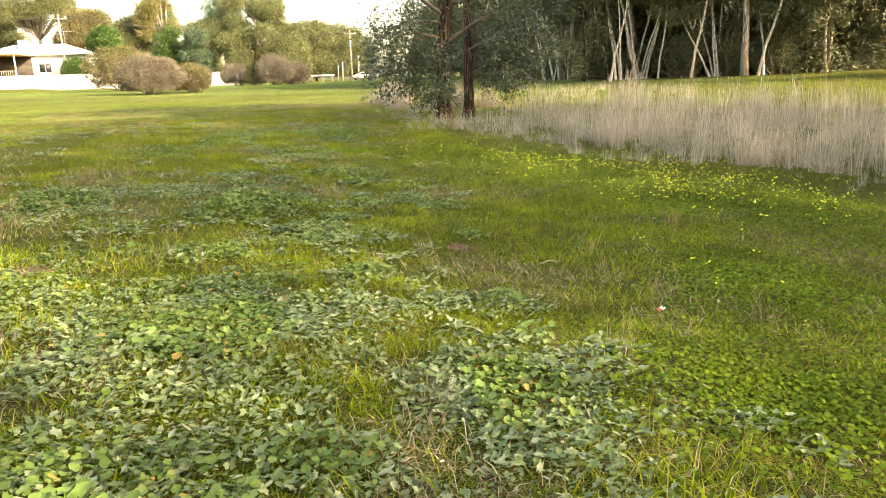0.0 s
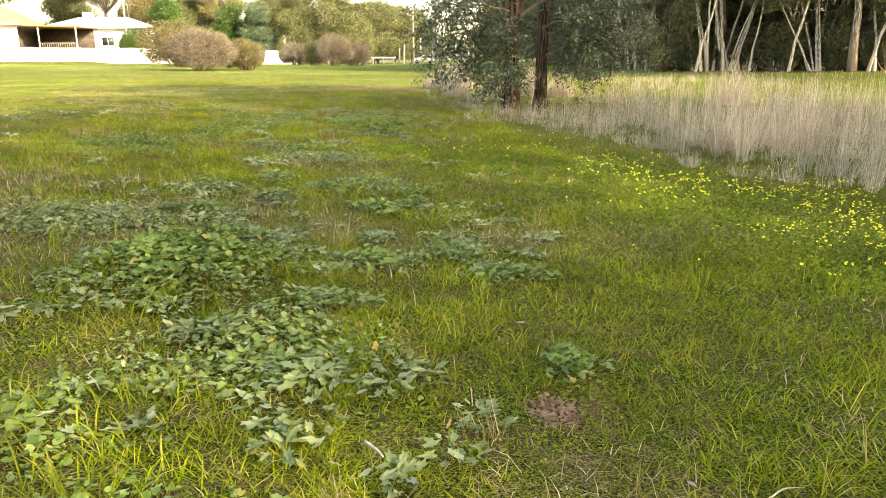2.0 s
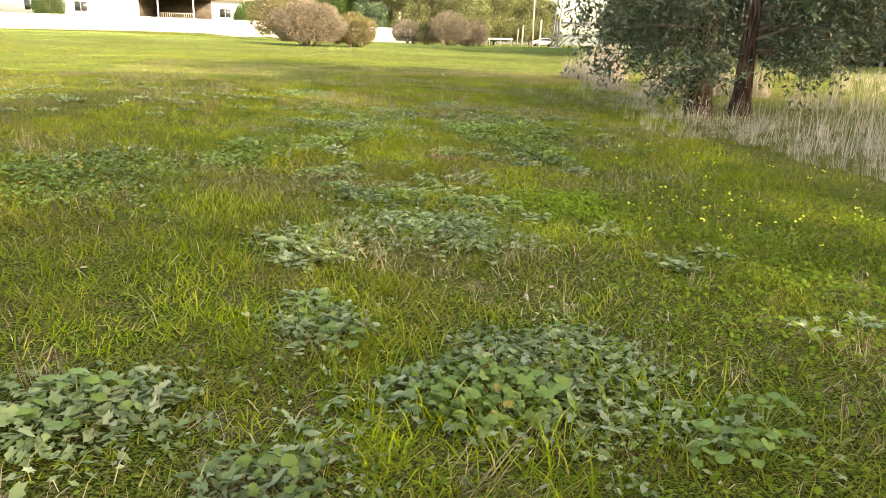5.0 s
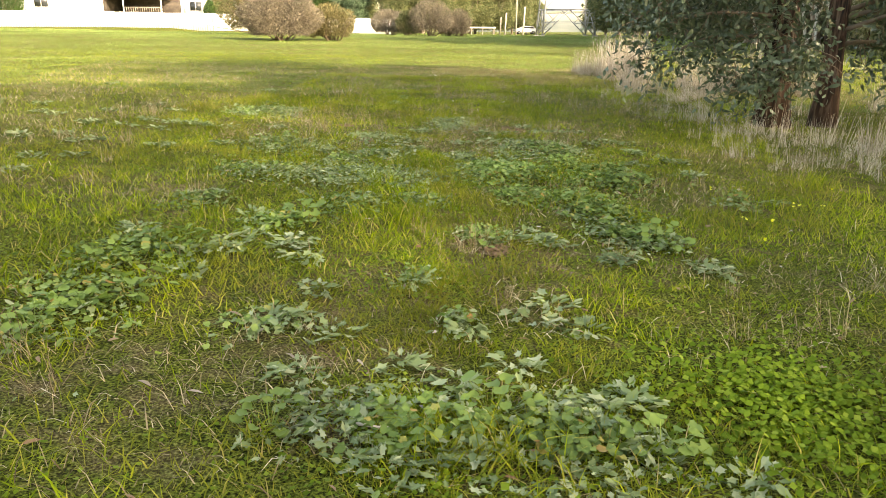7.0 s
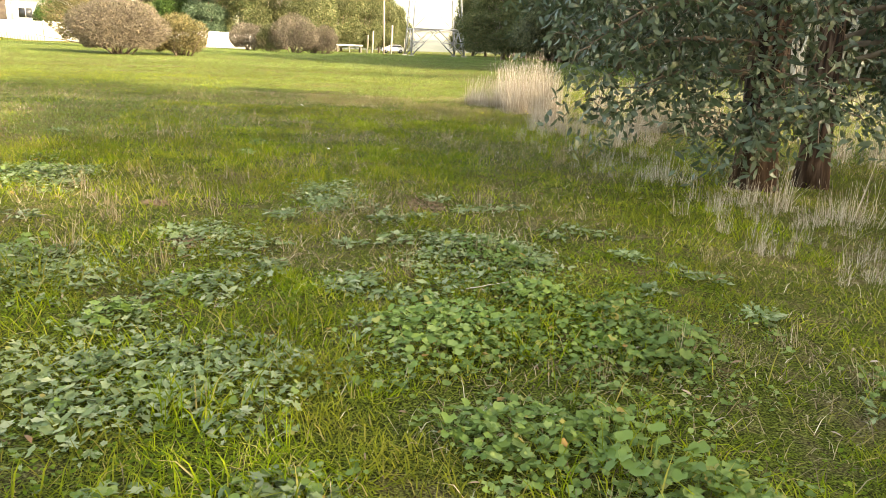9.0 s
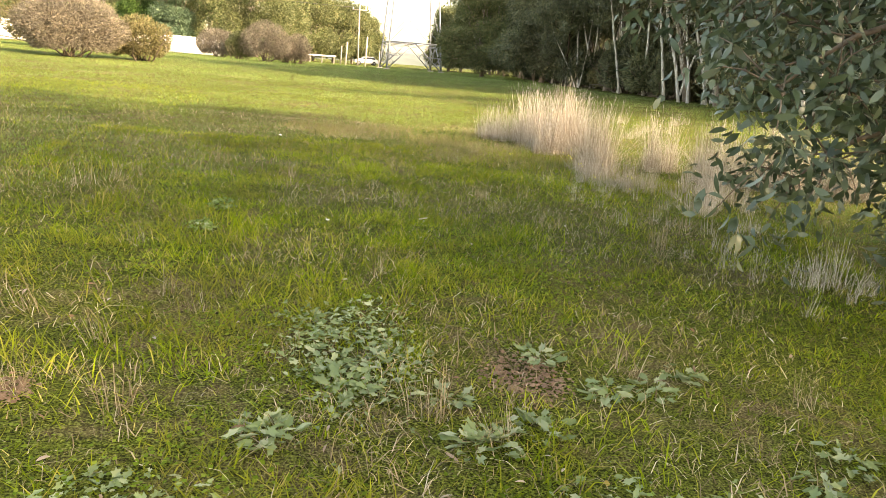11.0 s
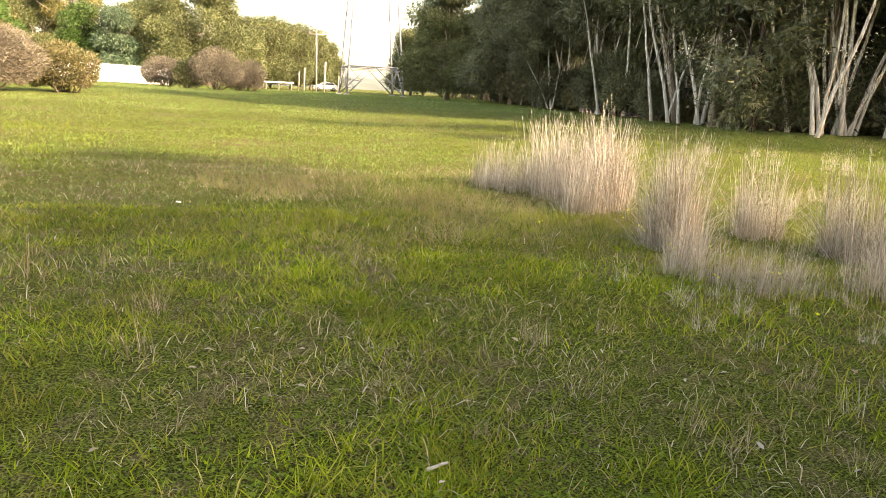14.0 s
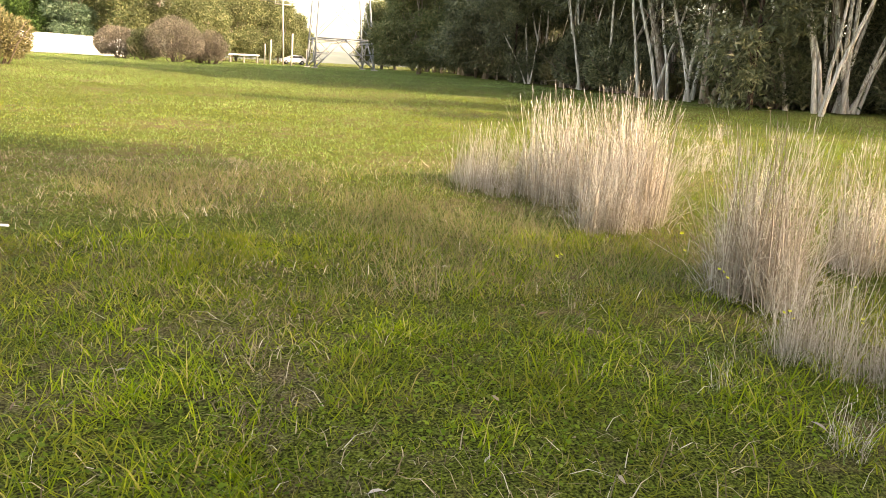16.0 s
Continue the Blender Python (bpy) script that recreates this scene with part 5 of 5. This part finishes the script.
def house(x, y, turn, long, deep, wall, rise, roof_mat, label, verandah=True, box=False):
    thing = tagged(new("house"), label, "house")
    thing.matrix_basis = pose(x, y, on_ground(x, y) - 0.1, 0, 0, turn)
    part("wall", box_piece((0, 0, 0), (long, deep, wall)), M_WHITE, thing)
    o, t = 0.6, 0.18
    v = np.array([(-o, -o, wall), (long + o, -o, wall), (long + o, deep + o, wall), (-o, deep + o, wall), (deep * 0.45, deep / 2, wall + rise), (long - deep * 0.45, deep / 2, wall + rise)])
    low = v - [0, 0, t]
    top = [np.array([(0, 1, 5, 4), (2, 3, 4, 5), (0, 1, 7, 6)[::-1], (1, 2, 8, 7)[::-1], (2, 3, 9, 8)[::-1], (3, 0, 6, 9)[::-1], (6, 7, 8, 9)[::-1]]), np.array([(1, 2, 5), (3, 0, 4)])]
    roof = part("roof", (np.concatenate([v, low[:4]]), top), roof_mat, thing)
    part("gutter", merge([box_piece((-o - 0.1, -o - 0.1, wall - 0.12), (long + o + 0.1, -o, wall + 0.02))]), M_WHITE, roof)
    for wx in (long * 0.2, long * 0.55):
        win = part("window", box_piece((wx, -0.03, 1.0), (wx + 1.5, 0.02, 2.1)), M_GLASS, thing)
        part("frame", merge([box_piece((wx - 0.06, -0.05, 0.94), (wx + 1.56, -0.032, 1.0)), box_piece((wx - 0.06, -0.05, 2.1), (wx + 1.56, -0.032, 2.16)), box_piece((wx + 0.72, -0.05, 1.0), (wx + 0.78, -0.032, 2.1))]), M_WHITE, win)
    if verandah:
        part("verandah_roof", merge([box_piece((long + 0.6, -1.2, wall - 0.35), (long + 7.0, deep * 0.8, wall - 0.2))]), roof_mat, thing)
        # walls coloured dark to stand for the shade under the verandah roof
        part("back_wall", box_piece((long + 0.01, deep * 0.7, 0), (long + 6.6, deep * 0.75, wall - 0.36)), M_VERANDAHSHADE, thing)
        part("side_wall", box_piece((long + 0.01, 0.02, 0), (long + 0.06, deep * 0.7 - 0.01, wall - 0.36)), M_VERANDAHSHADE, thing)
        for px in (long + 2.6, long + 6.8):
            part("verandah_post", box_piece((px, -1.1, 0), (px + 0.12, -0.98, wall - 0.35)), M_WHITE, thing)
        part("railing", merge([box_piece((long + 2.6, -1.08, 0.95), (long + 6.9, -1.0, 1.02))] + [box_piece((long + 2.7 + 0.25 * i, -1.06, 0.3), (long + 2.74 + 0.25 * i, -1.02, 0.96)) for i in range(17)]), M_TIMBER, thing)
    if box:
        cooler = part("roof_cooler", bevel_box((long * 0.35, deep * 0.2, wall + rise * 0.5), (long * 0.35 + 1.3, deep * 0.2 + 1.3, wall + rise * 0.5 + 1.3), 0.08), M_WHITE, thing)
        aerial = [tube([(long * 0.75, deep / 2, wall + rise * 0.8), (long * 0.75, deep / 2, wall + rise + 1.8)], [0.03, 0.03], 5), tube([(long * 0.75 - 1.2, deep / 2, wall + rise + 1.7), (long * 0.75 + 1.2, deep / 2, wall + rise + 1.7)], [0.03, 0.03], 5)]
        part("aerial", merge(aerial), M_STEEL, thing)


house(-59.5, 96, 4, 17, 9, 3.2, 2.8, M_TILE, "low white house with an orange tiled roof and shaded verandah")
house(-46, 112, 3, 14, 8, 3.4, 1.6, M_TIN, "white house with a pale iron roof and rooftop cooler", False, True)
house(-88, 98, 4, 18, 9, 3.0, 2.4, M_TILE, "white house with a tiled roof behind the fence", False)


def pole(x, y, tall, r, label):
    thing = tagged(new("power_pole"), label, "pole")
    thing.matrix_basis = pose(x, y, on_ground(x, y) - 0.2)
    part("shaft", (*tube([(0, 0, 0), (0, 0, tall)], [r, r * 0.7], 8), True), M_TIMBER, thing)
    part("crossarm", box_piece((-1.1, -0.06, tall - 0.7), (1.1, 0.06, tall - 0.55)), M_TIMBER, thing)
    for i in (-0.9, 0.0, 0.9):
        part("insulator", (*tube([(i, 0, tall - 0.55), (i, 0, tall - 0.35)], [0.04, 0.06], 6), True), M_WHITE, thing)


POLES = [(-84, 104, 8.6), (-33.5, 108, 8.6), (6, 128, 8.6)]
for px, py, tall in POLES:
    pole(px, py, tall, 0.13, "weathered timber power pole with a crossarm")
for off in (-0.9, 0.9):
    for (ax, ay, at), (bx, by, bt) in zip(POLES, POLES[1:]):
        s = np.linspace(0, 1, 13)
        pts = np.stack([ax + off + (bx - ax) * s, ay + (by - ay) * s, on_ground(ax, ay) + at - 0.5 + (on_ground(bx, by) - on_ground(ax, ay) + bt - at) * s - 1.0 * 4 * s * (1 - s)], 1)
        tagged(part("power_cable", tube(pts, np.full(13, 0.02), 4), M_CABLE), "thin power cable sagging between timber poles", "cable", "power cables")


# ---- pylon ----
def pylon():
    thing = tagged(new("transmission_tower"), "galvanised steel lattice transmission tower standing in the field", "pylon")
    cx, cy, half = 11.8, 114.6, 3.45
    thing.matrix_basis = pose(cx, cy, on_ground(cx, cy) - 0.05, 0, 0, 2)
    side = lambda z: half * (1 - 0.0215 * z) if z < 30 else half * 0.355
    corner = lambda i, z: np.array([(-1, 1, 1, -1)[i] * side(z), (-1, -1, 1, 1)[i] * side(z), z])
    for i in range(4):
        part("leg", tube([corner(i, 0), corner(i, 3.4), corner(i, 30), corner(i, 38)], [0.11, 0.11, 0.10, 0.09], 4), M_STEEL, thing)
        part("footing", bevel_box(tuple(corner(i, 0) + [-0.35, -0.35, -0.2]), tuple(corner(i, 0) + [0.35, 0.35, 0.18]), 0.04), M_SHADEWALL, thing, "concrete footing")
    for i in range(4):
        j = (i + 1) % 4
        a, b = (lambda z: corner(i, z)), (lambda z: corner(j, z))
        mid = (a(3.4) + b(3.4)) / 2
        rod = lambda p, q, r=0.06: tube([p, q], [r, r], 4)
        part("belt", merge([rod(a(3.4), b(3.4), 0.09), rod(a(3.4) - [0, 0, 0.35], b(3.4) - [0, 0, 0.35], 0.04)]), M_STEEL, thing)
        low = [rod(mid, a(0.1), 0.075), rod(mid, b(0.1), 0.075)]
        for c in (a, b):
            m1, m2 = mid * 0.5 + c(0.1) * 0.5, mid * 0.25 + c(0.1) * 0.75
            low += [rod(m1, c(1.8), 0.045), rod(m1, c(3.3), 0.045), rod(m2, c(0.9), 0.04), rod(m2, c(1.8), 0.04)]
        part("lower_bracing", merge(low), M_STEEL, thing)
        levels = [3.4, 9.5, 15, 20, 24.5, 28, 31, 34, 38]
        for z0, z1 in zip(levels, levels[1:]):
            part("brace", rod(a(z0), b(z1), 0.04), M_STEEL, thing)
            part("brace", rod(b(z0), a(z1), 0.04), M_STEEL, thing)
            part("girt", rod(a(z1), b(z1), 0.035), M_STEEL, thing)
    for z in (26, 31, 36):
        for s in (-1, 1):
            tip = np.array([s * 7.0, 0, z + 0.3])
            part("crossarm", merge([tube([corner(1 if s > 0 else 0, z), tip], [0.06, 0.05], 4), tube([corner(2 if s > 0 else 3, z), tip], [0.06, 0.05], 4), tube([corner(1 if s > 0 else 0, z + 1.6), tip], [0.05, 0.05], 4)]), M_STEEL, thing)


pylon()


# ---- far small things ----
def car(x, y, turn, label):
    thing = tagged(new("car"), label, "car")
    thing.matrix_basis = pose(x, y, on_ground(x, y), 0, 0, turn)
    bm = bmesh.new()
    profile = [(-2.2, 0.35), (-2.25, 0.75), (-2.1, 1.0), (-1.75, 1.05), (-1.35, 1.5), (0.4, 1.52), (1.1, 1.05), (2.0, 0.92), (2.2, 0.7), (2.2, 0.35)]
    sides = [[bm.verts.new((px, s, pz)) for px, pz in profile] for s in (-0.86, 0.86)]
    bm.faces.new(sides[0])
    bm.faces.new(sides[1][::-1])
    for i in range(len(profile)):
        j = (i + 1) % len(profile)
        bm.faces.new((sides[0][j], sides[0][i], sides[1][i], sides[1][j]))
    bmesh.ops.bevel(bm, geom=bm.edges[:], offset=0.06, segments=2, affect="EDGES")
    part("body", bm, M_CARPAINT, thing)
    for s in (-0.875, 0.875):
        v = np.array([(-1.6, s, 1.07), (0.85, s, 1.07), (0.35, s, 1.42), (-1.3, s, 1.42)])
        part("side_window", (np.concatenate([v, v * [1, 0.985, 1]]), [np.array([(0, 1, 2, 3), (7, 6, 5, 4)])]), M_GLASS, thing)
        for wx in (-1.4, 1.35):
            wheel = part("wheel", (*tube([(wx, s - 0.1, 0.33), (wx, s + 0.03, 0.33)], [0.33, 0.33], 18), True), M_TYRE, thing)
            part("rim", tube([(wx, s - 0.105, 0.33), (wx, s + 0.05, 0.33)], [0.19, 0.19], 12), M_STEEL, wheel)
    for s in (-0.6, 0.6):
        part("headlight", bevel_box((2.16, s - 0.18, 0.66), (2.24, s + 0.18, 0.8)), M_GLASS, thing)


car(9.5, 158, 185, "white car parked far off before the trees")
car(40, 152, 10, "white car on the far side of the field")


def rail_fence():
    thing = tagged(new("rail_barrier"), "low white timber rail barrier across the far end", "barrier")
    thing.matrix_basis = pose(-0.8, 134, on_ground(-0.8, 134))
    for i in range(3):
        part("post", bevel_box((i * 1.8 - 0.08, -0.08, -0.2), (i * 1.8 + 0.08, 0.08, 1.25)), M_TIMBER, thing)
    part("rail", bevel_box((-0.3, -0.16, 1.0), (3.9, -0.085, 1.2)), M_WHITE, thing)


rail_fence()
for x, y, tall, r in ((4.4, 131, 3.4, 0.12), (3.6, 130, 2.8, 0.10), (6.9, 126, 4.2, 0.14), (9.2, 130, 2.4, 0.09)):
    thing = tagged(new("post"), "bare pale timber post standing at the field's end", "post", "far posts")
    thing.matrix_basis = pose(x, y, on_ground(x, y) - 0.1, 0, 3, 0)
    part("shaft", (*tube([(0, 0, 0), (0.02, 0, tall * 0.5), (0, 0, tall)], [r, r * 0.9, r * 0.8], 8), True), M_DEADWOOD, thing)
box = tagged(new("white_sign"), "small white sign on a post at the wood's edge", "sign")
box.matrix_basis = pose(33.5, 147, on_ground(33.5, 147))
part("board", bevel_box((-0.45, -0.03, 0.9), (0.45, 0.03, 1.6)), M_WHITE, box)
part("post", bevel_box((-0.05, 0.035, -0.2), (0.05, 0.12, 1.5)), M_TIMBER, box)


# ---- litter and fallen wood ----
def stick(x, y, length, r, turn, label, mat=M_DEADWOOD):
    rs = np.random.RandomState(int(abs(x) * 100 + y * 10))
    line = bent_line(rs, (-length / 2, 0, 0), (1, 0, 0.02), length, 6, 0.10)
    thing = tagged(part("fallen_stick", (*tube(line, r * (1 - 0.5 * np.linspace(0, 1, 7)), 7, 0.2, rs), True), mat), label, "stick", "fallen sticks")
    thing.matrix_basis = pose(x, y, on_ground(x, y) + 0.04, 0, 0, turn)


for x, y, length, r, turn in ((-0.9, 14.75, 0.13, 0.007, -40), (0.11, 20.3, 0.30, 0.0035, 25), (0.0, 25.97, 0.09, 0.009, 10), (0.45, 6.1, 0.16, 0.007, -50), (1.9, 5.9, 0.25, 0.004, 30)):
    stick(x, y, length, r, turn, "short bleached stick lying in the grass")


def litter():
    rs = np.random.RandomState(18)
    n = 1900
    y = rs.rand(n) * 29 + 1.5
    x = path_x(y) + (rs.rand(n) - 0.5) * 7
    keep = rs.rand(n) < 0.25 + 0.75 * dryness(x, y)
    x, y = x[keep], y[keep]
    n = len(x)
    at = np.stack([x, y, height(x, y) + 0.02 + 0.02 * rs.rand(n)], 1)
    a = rs.rand(n) * 6.283
    tagged(part("fallen_leaves", leaves(at, np.stack([np.cos(a), np.sin(a), 0.3 * rs.randn(n)], 1), np.stack([-np.sin(a), np.cos(a), 0.5 * rs.randn(n)], 1), 0.03 + 0.045 * rs.rand(n), 0.008 + 0.012 * rs.rand(n), True), M_DEADLEAF), "fallen dry gum leaves and bark flakes in the grass", "leaf litter", kind="stuff")
    bx, by = 2.18, 4.37
    wrapper = tagged(new("wrapper"), "crumpled red and white wrapper dropped in the grass", "litter")
    wrapper.matrix_basis = pose(bx, by, on_ground(bx, by) + 0.05, 10, -12, 20)
    for name, mat, dx, label in (("red_half", M_RED, 0.0, "red plastic"), ("white_half", M_WHITE, 0.028, "white paper")):
        g = np.stack(np.meshgrid(np.linspace(0, 0.03, 5), np.linspace(0, 0.035, 5)), -1).reshape(-1, 2)
        v = np.concatenate([g + [dx, 0], 0.012 * rs.rand(25, 1)], 1)
        k = (np.arange(4)[:, None] * 5 + np.arange(4)[None]).ravel()
        q = np.stack([k, k + 1, k + 6, k + 5], 1)
        part(name, (np.concatenate([v, v - [0, 0, 0.003]]), [np.concatenate([q, q[:, ::-1] + 25])]), mat, wrapper, label)
    for wx, wy, size in ((2.75, 2.9, 0.035), (-1.5, 31.25, 0.028), (-0.9, 25.6, 0.018)):
        thing = tagged(part("white_scrap", bevel_box((-size, -size * 0.5, 0), (size, size * 0.5, 0.012), 0.004), M_WHITE), "small white scrap lying in the grass", "scrap", "white scraps")
        thing.matrix_basis = pose(wx, wy, on_ground(wx, wy) + 0.05, 8, 12, 35)


litter()
